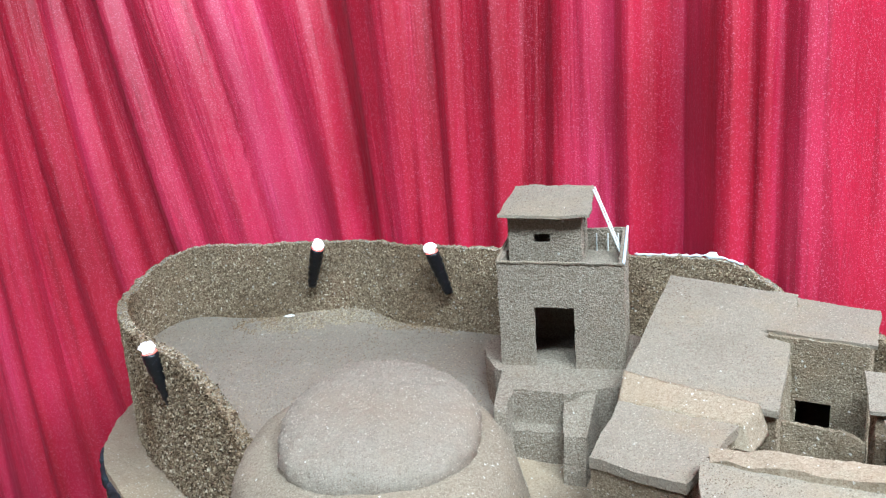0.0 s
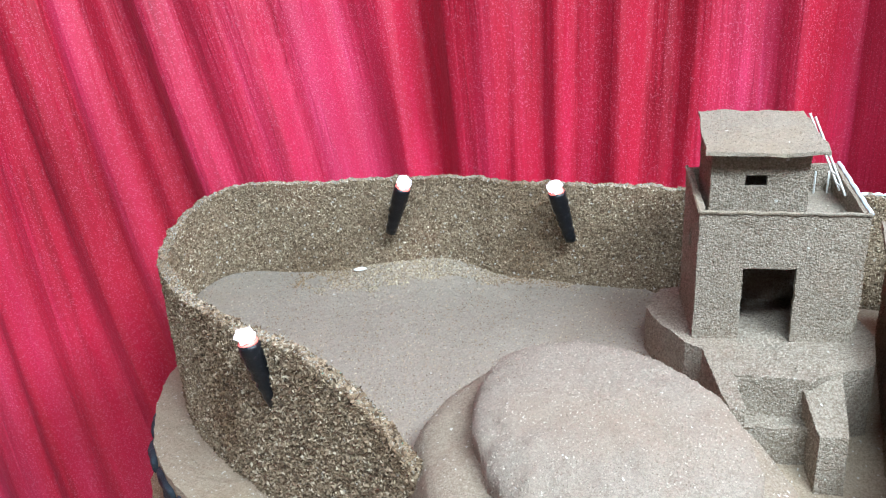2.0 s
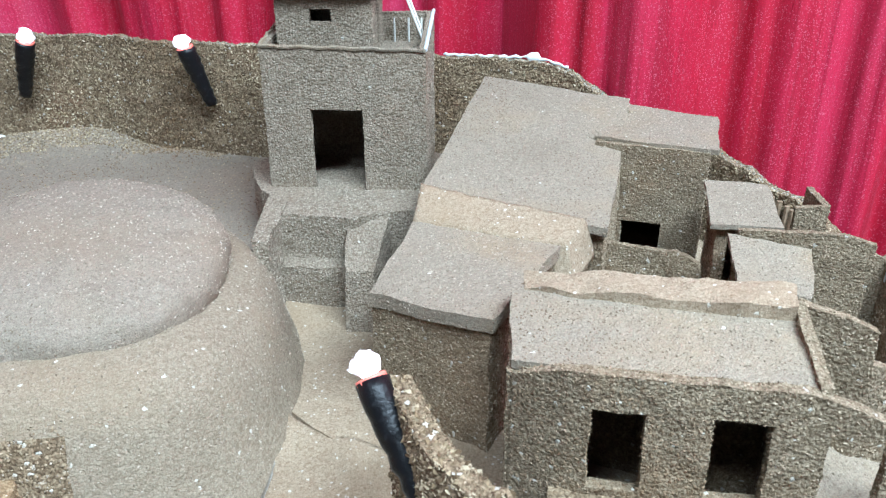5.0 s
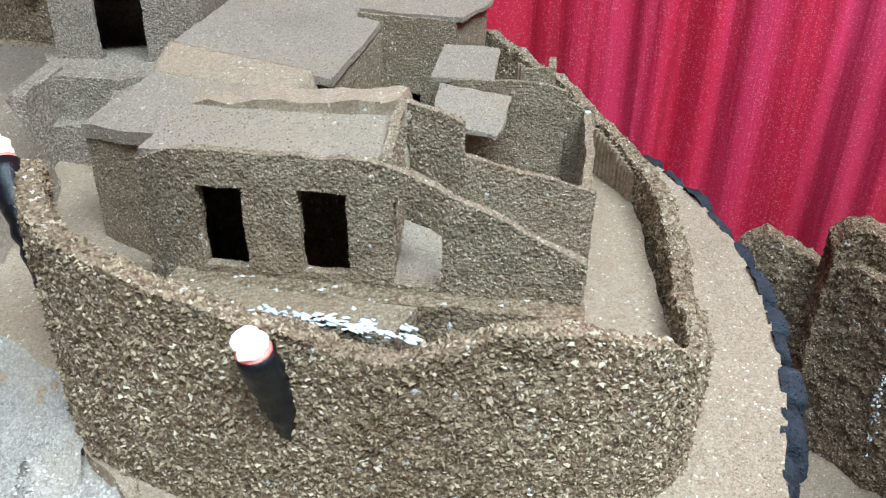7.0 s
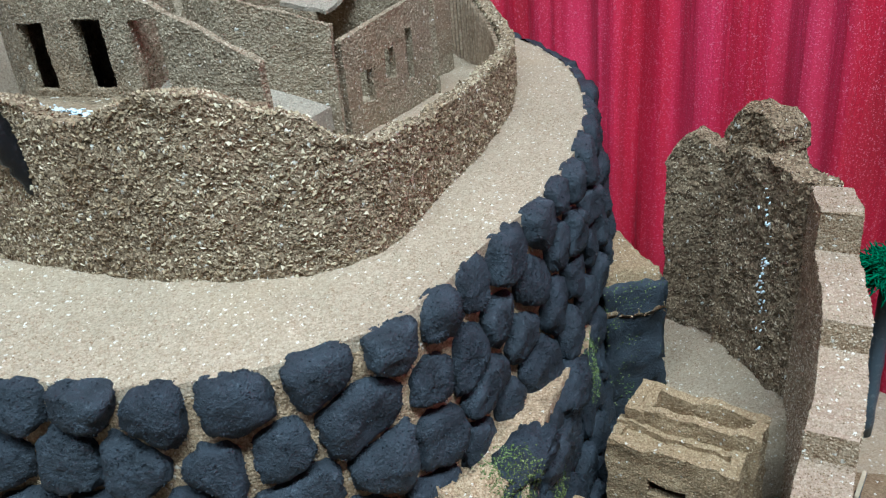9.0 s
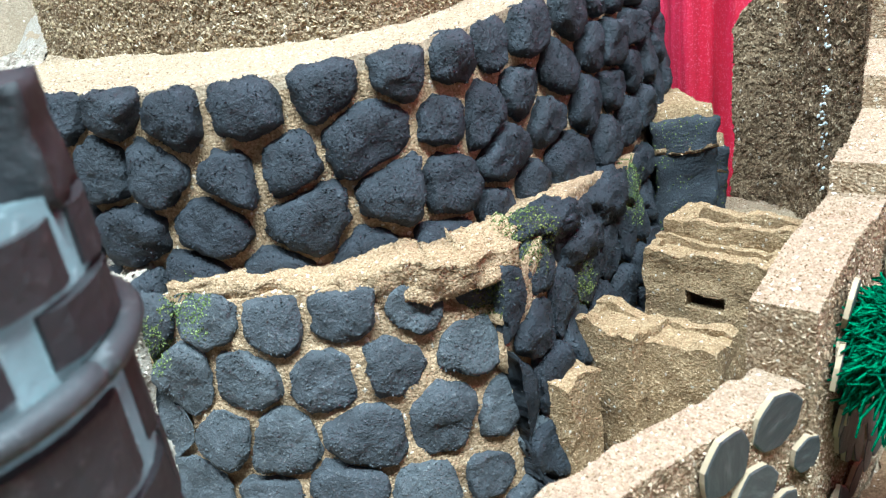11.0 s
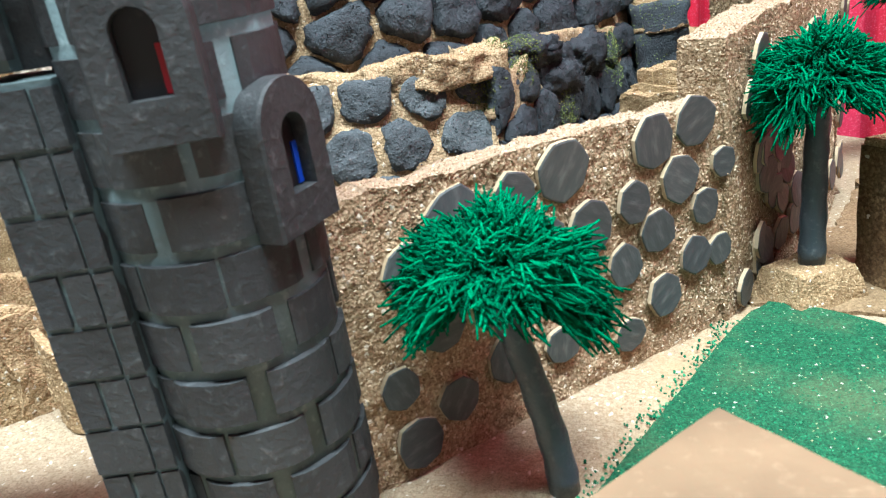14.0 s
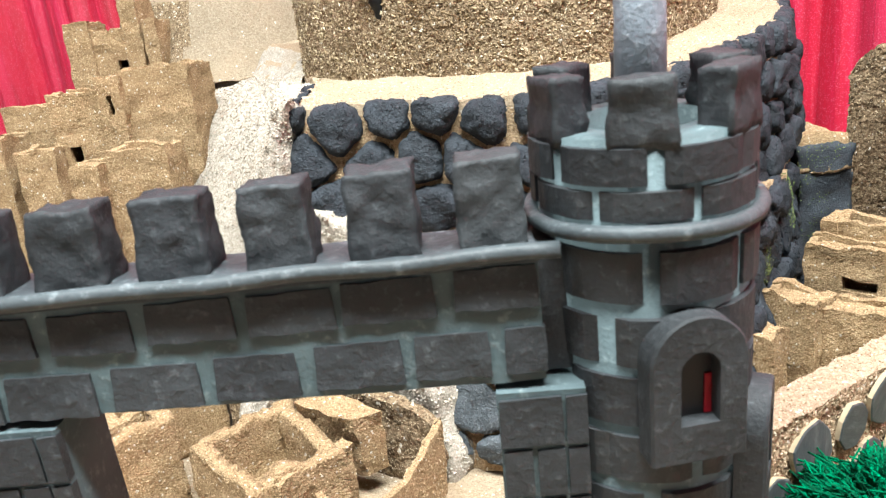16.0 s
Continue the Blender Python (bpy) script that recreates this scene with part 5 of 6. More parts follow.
def gate_tower(x, y, low=BASE):
    top = thing("gate_tower", "round grey gate tower of foam bricks with merlons and arched windows", "tower", "towers of the gate", at=(x, y, 0))
    top.rotation_euler = (radians(LEAN), 0, 0)
    core = lathe([(TR - .0013, low), (TR - .0013, .1715), (TR - .012, .1715), (TR - .012, .167), (.002, .167)], 40)
    rough(core, .0004, .01)
    part("core", core, MORTAR, top, "blue-grey tower core", True)
    a = 360 / 7
    gap = 6.4
    bm = bmesh.new()
    n = 6
    for r in (TR - .004, TR):
        for z in (0, .0172):
            for i in range(n + 1):
                t = radians(-(a - gap) / 2 + (a - gap) * i / n)
                rr = r - (.0009 if r == TR and (i in (0, n)) else 0)
                bm.verts.new((rr * math.cos(t), rr * math.sin(t), z + (.0006 if r == TR and not z else -.0006 if r == TR else 0)))
    bm.verts.ensure_lookup_table()
    m = n + 1
    for i in range(n):
        v = bm.verts
        bm.faces.new((v[2 * m + i], v[2 * m + i + 1], v[3 * m + i + 1], v[3 * m + i]))
        bm.faces.new((v[m + i], v[m + i + 1], v[3 * m + i + 1], v[3 * m + i]))
        bm.faces.new((v[i], v[i + 1], v[2 * m + i + 1], v[2 * m + i]))
    for i in (0, n):
        v = bm.verts
        bm.faces.new((v[i], v[m + i], v[3 * m + i], v[2 * m + i]))
    brick = mesh_of(bm, "brick", BRICK)
    rnd = random.Random(8)
    per = 7
    rows = [(.1322 - .0166 * k, .82) for k in range(11)] + [(.1527, .44), (.1610, .52)]
    for k, (z, tall) in enumerate(rows):
        for i in range(per):
            ang = 360 / per * i + (k % 2) * 24 + rnd.uniform(-5, 5) - 10
            ob = new("brick", brick)
            ob.parent = top
            ob.matrix_basis = pose(0, 0, z, 0, 0, ang) @ Matrix.Diagonal((1 + rnd.uniform(-.015, .02), 1, tall * rnd.uniform(.95, 1.03), 1))
    ring = [(math.cos(t) * (TR + .0008), math.sin(t) * (TR + .0008), .1502 + .0004 * math.sin(t * 3)) for t in (2 * math.pi * i / 48 for i in range(49))]
    part("collar", tube(ring, .0021, 8), COPING, top, "grey rolled collar", True)
    for i in range(6):
        ang = 60 * i + 28
        bm = hexa([(TR - .0105, -.0062, .1695), (TR - .001, -.0076, .1695), (TR - .001, .0076, .1695), (TR - .0105, .0062, .1695)], [(TR - .010, -.0058, .1840), (TR - .0012, -.0071, .1850), (TR - .0012, .0071, .1850), (TR - .010, .0058, .1840)], step=.0016, amp=.0010, size=.006)
        ob = part("merlon", bm, BRICK, top, "rough grey merlon", True)
        ob.matrix_basis = pose(0, 0, 0, 0, 0, ang)

    def window(ang, z, mat):
        """A proud arched frame with coloured paper inside; a black sheet paints the shade of its opening."""
        w, h, depth = .0122, .0385, .006
        bm = bmesh.new()

        def arch(half, tall, foot):
            pts = [(-half, foot), (half, foot)]
            for i in range(31):
                t = math.pi * i / 30
                pts.append((half * math.cos(t), tall - half + half * math.sin(t)))
            return pts

        outer, inner = arch(w, h, 0), arch(w * .40, h * .77, h * .27)
        rings = []
        for pts, dx in ((outer, -.002), (outer, depth - .0008), ([(px * .95, pz * .985 + .0003) for px, pz in outer], depth), (inner, depth), (inner, .0012)):
            rings.append([bm.verts.new((TR - .001 + dx, px, pz)) for px, pz in pts])
        for r0, r1 in zip(rings[:-1], rings[1:]):
            for i in range(len(r0)):
                bm.faces.new((r0[i], r0[(i + 1) % len(r0)], r1[(i + 1) % len(r0)], r1[i]))
        win = part("window", bm, BRICK, top, "proud arched grey window frame")
        win.matrix_basis = pose(0, 0, z, 0, 0, ang)
        # Flat black sheet just before the bricks: the opening's shade, painted in.
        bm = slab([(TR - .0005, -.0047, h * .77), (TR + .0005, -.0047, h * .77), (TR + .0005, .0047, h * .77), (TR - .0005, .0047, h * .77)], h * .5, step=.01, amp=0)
        part("window_paper", bm, INK_AND_SHADE, win, "black sheet standing in for the shade in the opening")
        bm = slab([(TR + .0006, .0028, h * .56), (TR + .0011, .0028, h * .56), (TR + .0011, .0046, h * .56), (TR + .0006, .0046, h * .56)], h * .28, step=.01, amp=0)
        part("coloured_paper", bm, mat, win, "coloured paper behind the opening")

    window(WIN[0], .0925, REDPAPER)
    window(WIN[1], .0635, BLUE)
    return top


WIN = (-70, -15)
tower = gate_tower(TX, TY)

pb = hexa([(-.0075, -.0035, 0), (.0075, -.0035, 0), (.0075, 0, 0), (-.0075, 0, 0)], [(-.0072, -.0032, .0135), (.0072, -.0032, .0135), (.0072, 0, .0135), (-.0072, 0, .0135)], step=.006, amp=.0003)
pier_brick = mesh_of(pb, "brick", BRICK)


def gate_pier(x, y, label, seed):
    """A flat pier of bricks that carries an end of the beam."""
    top = thing("gate_pier", label, "pier", "piers of the gate", at=(x, y, BASE))
    top.rotation_euler = (radians(LEAN), 0, radians(10))
    part("core", box(.003, 0, 0, .1540, .0225, .0232, 0, step=.01, amp=.0003), MORTAR, top)
    rnd = random.Random(seed)
    for k in range(10):
        for dx, sc in (((0, 1.08), (.0116, .36)) if k % 2 else ((-.0040, .50), (.0047, .48), (.0116, .36))):
            ob = new("brick", pier_brick)
            ob.parent = top
            ob.matrix_basis = pose(dx, -.0092, .0010 + .0153 * k, 0, 0, rnd.uniform(-2, 2)) @ Matrix.Diagonal((sc, 1, 1, 1))


gate_pier(.3935, -.0630, "flat grey brick pier beside the round tower", 3)
gate_pier(.2590, -.0880, "flat grey brick pier at the far side of the gate", 4)


def gate_beam():
    """Local x runs along the beam's front, y to its back."""
    top = thing("gate_beam", "crenellated grey brick beam spanning the gate", "gate beam", at=(.388, -.084, 0))
    top.rotation_euler = (0, 0, radians(10.5))
    x0, x1, yf, yb, zb, zt = -.215, .0135, 0.0, .022, .1105, .1445
    part("core", hexa([(x0, yf + .0018, zb), (x1, yf + .0018, zb), (x1, yb, zb), (x0, yb, zb)], [(x0, yf + .0018, zt + .013 * x0), (x1, yf + .0018, zt), (x1, yb, zt), (x0, yb, zt + .013 * x0)], step=.01, amp=.0005), MORTAR, top)
    # Filler added at the tower joint, dark paint standing in for the shadow there.
    part("core", hexa([(.009, .007, zb), (.027, .007, zb), (.027, .026, zb), (.009, .026, zb)], [(.009, .007, zt), (.027, .007, zt), (.027, .026, zt), (.009, .026, zt)], step=.01, amp=.0003), BRICK, top)
    rnd = random.Random(6)
    courses = [(.1120, .0118, [(-.1247, -.1015), (-.0966, -.0739), (-.0698, -.0485), (-.0438, -.0216), (-.0186, .0003), (.0039, .0143)]),
               (.1290, .0105, [(-.1094, -.0885), (-.0842, -.0623), (-.0586, -.0369), (-.0349, -.0120), (-.0072, .0131)])]
    for z, tall, runs in courses:
        more = [(runs[0][0] - .0254 * k, runs[0][1] - .0254 * k) for k in (1, 2, 3)]
        for a, b in more + runs:
            half, mid = (b - a) / 2, (a + b) / 2
            bm = hexa([(-half, -.0024, 0), (half, -.0024, 0), (half, .001, 0), (-half, .001, 0)], [(-half + .0003, -.0018, tall), (half - .0003, -.0018, tall), (half - .0003, .001, tall), (-half + .0003, .001, tall)], step=.002, amp=.0005, size=.006)
            ob = part("brick", bm, BRICK, top)
            ob.location = (mid, yf + .003, z + .022 * mid + .0012 + rnd.uniform(-.0004, .0004))
            ob.rotation_euler = (0, radians(rnd.uniform(-1.5, 1.5)), 0)
    rodline = [(x0 + (x1 + .005 - x0) * i / 40, yf - .001 + .0005 * math.sin(i * .9), zt + .0004 + .0003 * math.sin(i * .7) + .013 * (x0 + (x1 + .005 - x0) * i / 40)) for i in range(41)]
    part("coping", tube(rodline, .0022, 8), COPING, top, "grey rolled coping", True)
    part("walkway", slab([(x0, yf, zt + .0015 + .013 * x0), (x1, yf, zt + .0015), (x1, yb, zt + .0015), (x0, yb, zt + .0015 + .013 * x0)], .004, step=.006, amp=.0006), COPING, top)
    x = .0032
    while x > x0 + .01:
        half = rnd.uniform(.0080, .0090)
        zm, zu = zt + .013 * x, zt + .032 * x
        bm = hexa([(x - half, yf + .003, zm), (x + half, yf + .003, zm), (x + half, yf + .016, zm), (x - half, yf + .016, zm)],
                  [(x - half + .0006, yf + .004, zu + .0225), (x + half - .0006, yf + .004, zu + .0230), (x + half - .0006, yf + .0155, zu + .0235), (x - half + .0006, yf + .0155, zu + .0228)], step=.0014, amp=.0011, size=.006)
        part("merlon", bm, BRICK, top, "rough grey merlon", True)
        x -= .0262
    return top


gate_beam()


def flagpole():
    top = thing("flag", "white paper flag with black marks on a grey pole", "flag", at=(TX, TY - .0088, .1655))
    part("pole", tube([(0, 0, 0), (.0005, 0, .03), (0, .0005, .06), (0, 0, .105)], [.0066, .0062, .006, .0058], 14), POLE, top, smooth=True)
    bm = bmesh.new()
    n = 14
    for i in range(n + 1):
        for z in (.0755, .108):
            u = i / n
            for s in (-.0004, .0004):
                bm.verts.new((.004 + .041 * u, -.002 + .007 * u + .001 * math.sin(u * 5) + s, z + .004 * u))
    bm.verts.ensure_lookup_table()
    for i in range(n):
        a, b = 4 * i, 4 * i + 4
        v = bm.verts
        bm.faces.new((v[a], v[b], v[b + 2], v[a + 2]))
        bm.faces.new((v[a + 1], v[a + 3], v[b + 3], v[b + 1]))
        bm.faces.new((v[a], v[a + 1], v[b + 1], v[b]))
        bm.faces.new((v[a + 2], v[b + 2], v[b + 3], v[a + 3]))
    part("flag_cloth", bm, FLAG, top, "white paper sheet")
    for x0, x1, z0, z1 in ((.014, .032, .102, .100), (.014, .018, .100, .086), (.026, .038, .090, .084)):
        part("flag_mark", slab([(x, -.0038 + .17 * (x - .004) + d, z) for x, z, d in ((x0, z0, 0), (x1, z1, 0), (x1, z1, .0005), (x0, z0, .0005))], .0030, step=.01, amp=0), INK_AND_SHADE, top, "black bar of writing")


flagpole()


# ---- front wall with grey discs ----
front = thing("front_wall", "low sawdust-coated outer wall with grey card discs as stones", "wall", kind="structure")
W0 = np.array((.516, .026))
along = np.array((.055, .052)) / math.hypot(.055, .052)
pts = [(*(W0 + along * q), BASE, z) for q, z in ((-.094, .0600), (-.086, .0615), (-.05, .0610), (0, .0620), (.045, .0618), (.072, .0615), (.084, .0600))]
bm = wall(pts, .0145, .0022, (), True, .0012, .002, side=0, size=.01)
flaky(bm, .0004, .0042)
bm.normal_update()
for f in bm.faces:
    f.material_index = 1 if abs(f.normal.z) > .6 else 0
body = part("low_wall", bm, [FRONT, WALLTOP], front)
chips(body, 0.5, 0.0021, 0.0010, CHIPS_FRONT, 12, lambda p, n: n[2] < .6)
chips(body, 0.4, 0.0014, 0.0010, CHIPS_FRONT, 52, lambda p, n: n[2] > .5, label="fine sand on the wall top")
pts = [(.579, .083, BASE, .084), (.601, .122, BASE, .089), (.618, .149, BASE, .091), (.6235, .158, BASE, .092), (.6245, .160, BASE, .103), (.638, .183, BASE, .108), (.650, .208, BASE, .114), (.651, .21, BASE, .127), (.666, .25, BASE, .132), (.672, .268, BASE, .134), (.673, .270, BASE, .153), (.683, .305, BASE, .157)]
bm = wall(pts, .020, .0025, (), True, .0009, .003, side=0, size=.02)
bm.normal_update()
for f in bm.faces:
    f.material_index = 1 if abs(f.normal.z) > .6 else 0
body = part("high_wall", bm, [FRONT, WALLTOP], front)
chips(body, 0.5, 0.0021, 0.0010, CHIPS_FRONT, 13, lambda p, n: n[2] < .6)
chips(body, 0.4, 0.0014, 0.0010, CHIPS_FRONT, 53, lambda p, n: n[2] > .5, label="fine sand on the wall top")


def disc_mesh(seed):
    rnd = random.Random(seed)
    n = rnd.choice((7, 8, 8, 9))
    ring = []
    for i in range(n * 3):
        k = i / 3
        i0, u = int(k), k - int(k)
        ring.append((i0, u))
    rad = [rnd.uniform(.88, 1.1) for _ in range(n)]
    spin = rnd.random() * 6
    outline = []
    for i0, u in ring:
        a0, a1 = 2 * math.pi * i0 / n + spin, 2 * math.pi * (i0 + 1) / n + spin
        p = np.array((math.cos(a0), math.sin(a0))) * rad[i0] * (1 - u) + np.array((math.cos(a1), math.sin(a1))) * rad[(i0 + 1) % n] * u
        outline.append(p / max(.93, np.linalg.norm(p) ** .35))
    bm = bmesh.new()
    rings = [[bm.verts.new((p[0] * g, y, p[1] * g)) for p in outline] for g, y in ((1, .15), (1, -.14), (.94, -.2))]
    for r0, r1 in zip(rings[:-1], rings[1:]):
        for i in range(len(r0)):
            bm.faces.new((r0[i], r0[(i + 1) % len(r0)], r1[(i + 1) % len(r0)], r1[i])).material_index = 1 if r0 is rings[0] else 0
    bm.faces.new(rings[-1])
    return mesh_of(bm, "disc", [SLICE, SLICE_EDGE])


DISCS = [disc_mesh(70 + i) for i in range(8)]
turn = math.degrees(math.atan2(along[1], along[0]))
rnd = random.Random(12)
spots = [(-.0662, .0345, 9.8), (-.0470, .0462, 11.2), (-.0231, .0471, 9.6), (-.0011, .0511, 11.8), (-.0111, .0278, 9.8), (.0095, .0266, 11.0), (.0433, .0516, 11.4), (.0668, .0550, 10.8), (.0322, .0306, 9.0), (.0573, .0338, 10.6),
         (.0715, .0191, 8.2), (.0438, .0160, 9.4), (.0255, .0073, 9.0), (.0654, -.0004, 8.8), (.0468, -.0119, 9.6), (.0080, -.0050, 9.0), (.0264, -.0222, 7.8), (-.0230, .0243, 8.4), (-.0550, -.0163, 8.6), (-.0719, -.0259, 9.8),
         (-.0760, -.0038, 7.6), (-.0076, -.0134, 8.4), (-.0580, .0130, 9.6), (-.0380, .0125, 8.6), (-.0330, -.0100, 8.8), (.0830, .0350, 7.0), (.0800, -.0020, 7.4)]
for s, z, r in spots:
    p = W0 + along * s
    ob = new("disc", rnd.choice(DISCS))
    ob.parent = front
    ob.matrix_basis = pose(p[0] + along[1] * .0014, p[1] - along[0] * .0014, z, rnd.uniform(-5, 5), 0, turn + rnd.uniform(-5, 5)) @ Matrix.Rotation(rnd.uniform(0, 6.28), 4, "Y") @ Matrix.Diagonal((r / 1020, .0060, r / 1020, 1))
high = [p[:2] for p in curve([q[:2] for q in pts], .003)]
for k in range(46):
    s = .012 + .232 * rnd.random() if k > 20 else .008 + .075 * rnd.random()
    (x, y), (dx, dy) = line_at(high, s)
    ob = new("disc", rnd.choice(DISCS))
    ob.parent = front
    ob.matrix_basis = pose(x + dy * .0025, y - dx * .0025, rnd.uniform(-.030, .078), rnd.uniform(-8, 8), 0, math.degrees(math.atan2(dy, dx)) + rnd.uniform(-8, 8)) @ Matrix.Rotation(rnd.uniform(0, 6.28), 4, "Y") @ Matrix.Diagonal((.009, .0055, .009, 1))


# ---- ruined stubs on the far wall ----
def ruin(name, label, pts, thick, jag=.004):
    top = thing(name, label, "ruin", "ruined wall stubs")
    bm = wall(pts, thick, .0025, (), True, .002, jag, side=.5, size=.012)
    flaky(bm, .0008, .003)
    chips(part("stub", bm, RUIN, top), 0.42, 0.0036, 0.0014, CHIPS_RUIN, 14)
    return top


ruin("ruined_wall", "tall ruined wall stub coated in brown sawdust", [(.630, .472, BASE, .120), (.636, .469, BASE, .138), (.646, .463, BASE, .147), (.659, .454, BASE, .142), (.674, .444, BASE, .133), (.684, .437, BASE, .129)], .020)
ruin("ruined_wall", "tallest ruined wall stub coated in dark brown sawdust", [(.650, .402, BASE, .168), (.658, .397, BASE, .180), (.670, .386, BASE, .181), (.678, .370, BASE, .172)], .026)
r = ruin("ruined_wall", "ruined wall stub with a seam of white glue", [(.655, .395, BASE, .150), (.663, .36, BASE, .160), (.668, .33, BASE, .158), (.674, .31, BASE, .156)], .018)
rnd = random.Random(17)
bm = bmesh.new()
for i in range(46):
    z = .04 + .11 * rnd.random()
    s = rnd.uniform(.0004, .0013)
    m = pose(.6515 + rnd.gauss(0, .0012), .330 + .10 * (z - .07) + rnd.gauss(0, .0016), z, rnd.uniform(0, 90), rnd.uniform(0, 90), rnd.uniform(0, 90)) @ Matrix.Diagonal((s, s * .6, s * 1.2, 1))
    bmesh.ops.create_icosphere(bm, subdivisions=1, radius=1, matrix=m)
part("glue_seam", bm, GLUE, r, "whitish specks of dried glue")


# ---- mud village right of the hill ----
def hut(x, y, z0, z1, sx, sy, turn, label, openings=(), rim=.006, mat=None, name="mud_hut", group="mud huts of the village"):
    """A flat-topped mud hut: walls with a rim above its roof, and dark openings on its front."""
    mat = mat or SAND
    top = thing(name, label, "hut", group)
    f = local(x, y, turn)
    c = [f(-sx / 2, -sy / 2), f(sx / 2, -sy / 2), f(sx / 2, sy / 2), f(-sx / 2, sy / 2)]
    for i in range(4):
        a, b = c[i], c[(i + 1) % 4]
        part("wall", wall([(*a, z0, z1 + .002 * math.sin(i * 3)), (*b, z0, z1 + .002 * math.sin(i * 3 + 3))], .006, .0035, openings if i == 0 else (), False, .0016, .004, side=0, size=.012), mat, top)
    q = [f(-sx / 2 + .004, -sy / 2 + .004), f(sx / 2 - .004, -sy / 2 + .004), f(sx / 2 - .004, sy / 2 - .004), f(-sx / 2 + .004, sy / 2 - .004)]
    part("roof", slab([(*p, z1 - rim) for p in q], .004, step=.004, amp=.0018), mat, top)
    return top


hut(.576, .239, -.045, .042, .069, .020, -32.5, "tan mud hut with a slit window and a flat rimmed roof", [(.024, .044, .012, .021)], .003)
hut(.594, .2525, -.045, .052, .063, .026, -32.5, "tan mud hut with a long dark slit and stepped top", [(.014, .036, .030, .038)], .012)
hut(.566, .2705, -.045, .051, .010, .030, -32.5, "narrow tan mud wall stub beside the stepped hut", (), .001)
hut(.525, .198, -.045, .026, .036, .030, -36, "small rounded tan mud hut below the dark rocks", (), .002)
hut(.556, .186, -.045, .022, .036, .026, -30, "small rounded tan mud hut beside the wall", (), .002)
hut(.497, .166, -.045, .018, .028, .026, -30, "low tan mud hut near the front wall", (), .002)
bank = thing("sand_bank", "sloping bank of sand behind the mud huts", "sand bank")
bm = hexa([(.545, .28, BASE), (.68, .28, BASE), (.68, .42, BASE), (.585, .48, BASE)], [(.560, .300, -.012), (.664, .29, .012), (.655, .39, .008), (.605, .455, .002)], step=.005, amp=.005, size=.03)
rough(bm, .003, .02)
chips(part("bank_body", bm, LEDGE, bank, smooth=True), .35, .0015, .0011, CHIPS_SAND, 18, label="coarse sand grains")
for x, y, z1, sx, sy, turn, say in ((.566, .378, .096, .042, .095, 12, "blocky dark rock with sand on its flat top"), (.588, .412, .065, .030, .056, 14, "lower dark rock with sand settled on top")):
    rock = thing("sandy_rock", say, "rock", "rocks at the hill foot")
    bm = box(x, y, BASE, z1 - .008, sx, sy, turn, .96, step=.004, amp=.004, size=.02)
    flaky(bm, .0010, .006)
    chips(part("rock_body", bm, STONE, rock, "dark painted rock", True), .12, .0018, .0013, CHIPS_MOSS, 52, lambda p, n: noise.noise(Vector(p) * 40) > .05, label="thin green moss and sand")
    part("sand_cap", box(x, y, z1 - .026, z1, sx * .98, sy * .98, turn, .8, step=.004, amp=.004, size=.02), SAND, rock, "brown sand cap", True)

# ---- mud village left of the hill ----
LEFT = "mud huts on the slope"
hut(.086, .284, .02, .192, .055, .045, 6, "tan mud hut on the pale slope with a worn corner", (), .003, group=LEFT)
hut(.054, .272, .02, .188, .020, .042, 4, "narrow tan mud hut with a slanted slot", [(.007, .012, .160, .174)], .003, group=LEFT)
hut(.022, .272, .0, .178, .046, .044, 14, "tan mud hut with a square hole", [(.010, .019, .126, .139)], .003, group=LEFT)
hut(-.002, .372, .04, .225, .048, .04, 4, "upper mud hut with a broken rim against the curtain", [(.024, .034, .190, .200)], .010, group=LEFT)
hut(-.034, .362, .04, .232, .024, .03, 4, "thin broken mud stub", (), .004, group=LEFT)
hut(.018, .366, .06, .248, .016, .03, 4, "thin upright mud stub beside the upper hut", (), .004, group=LEFT)
hut(.038, .362, .06, .230, .012, .03, 4, "short mud stub beside the fort wall", (), .004, group=LEFT)
hut(.090, .232, -.03, .138, .046, .034, 6, "low tan mud hut in front of the slope", (), .004, group=LEFT)
hut(-.004, .245, -.045, .140, .030, .040, 12, "lower tan mud hut with a slanting roof", (), .004, group=LEFT)
hut(.058, .212, -.045, .130, .022, .024, 6, "thin rounded mud stub before the huts", (), .002, group=LEFT)
hut(-.036, .292, -.02, .170, .050, .04, 8, "stepped tan mud hut", (), .004, group=LEFT)
hut(-.052, .25, -.045, .150, .034, .04, 8, "tan mud hut at the village edge", (), .004, group=LEFT)
LOW = "open mud houses behind the gate"


def open_house(label, plan, tops, openings=None, floor=-.03, inner=()):
    """A roofless mud house: crumbling walls round a plan of corners."""
    top = thing("mud_house", label, "hut", LOW)
    n = len(plan)
    for i in range(n):
        a, b = plan[i], plan[(i + 1) % n]
        bm = wall([(*a, BASE, tops[i]), ((a[0] + b[0]) / 2, (a[1] + b[1]) / 2, BASE, (tops[i] + tops[(i + 1) % n]) / 2 + .002), (*b, BASE, tops[(i + 1) % n])], .008, .0028, (openings or {}).get(i, ()), False, .0015, .004, side=0, size=.012)
        part("wall", bm, SAND, top, smooth=True)
    for a, b in inner:
        part("wall", wall([(*a[:2], BASE, a[2]), (*b[:2], BASE, b[2])], .008, .003, (), False, .0022, .004, size=.012), SAND, top)
    part("earth_floor", slab([(*p, floor) for p in plan], .01, step=.006, amp=.002), SAND, top)


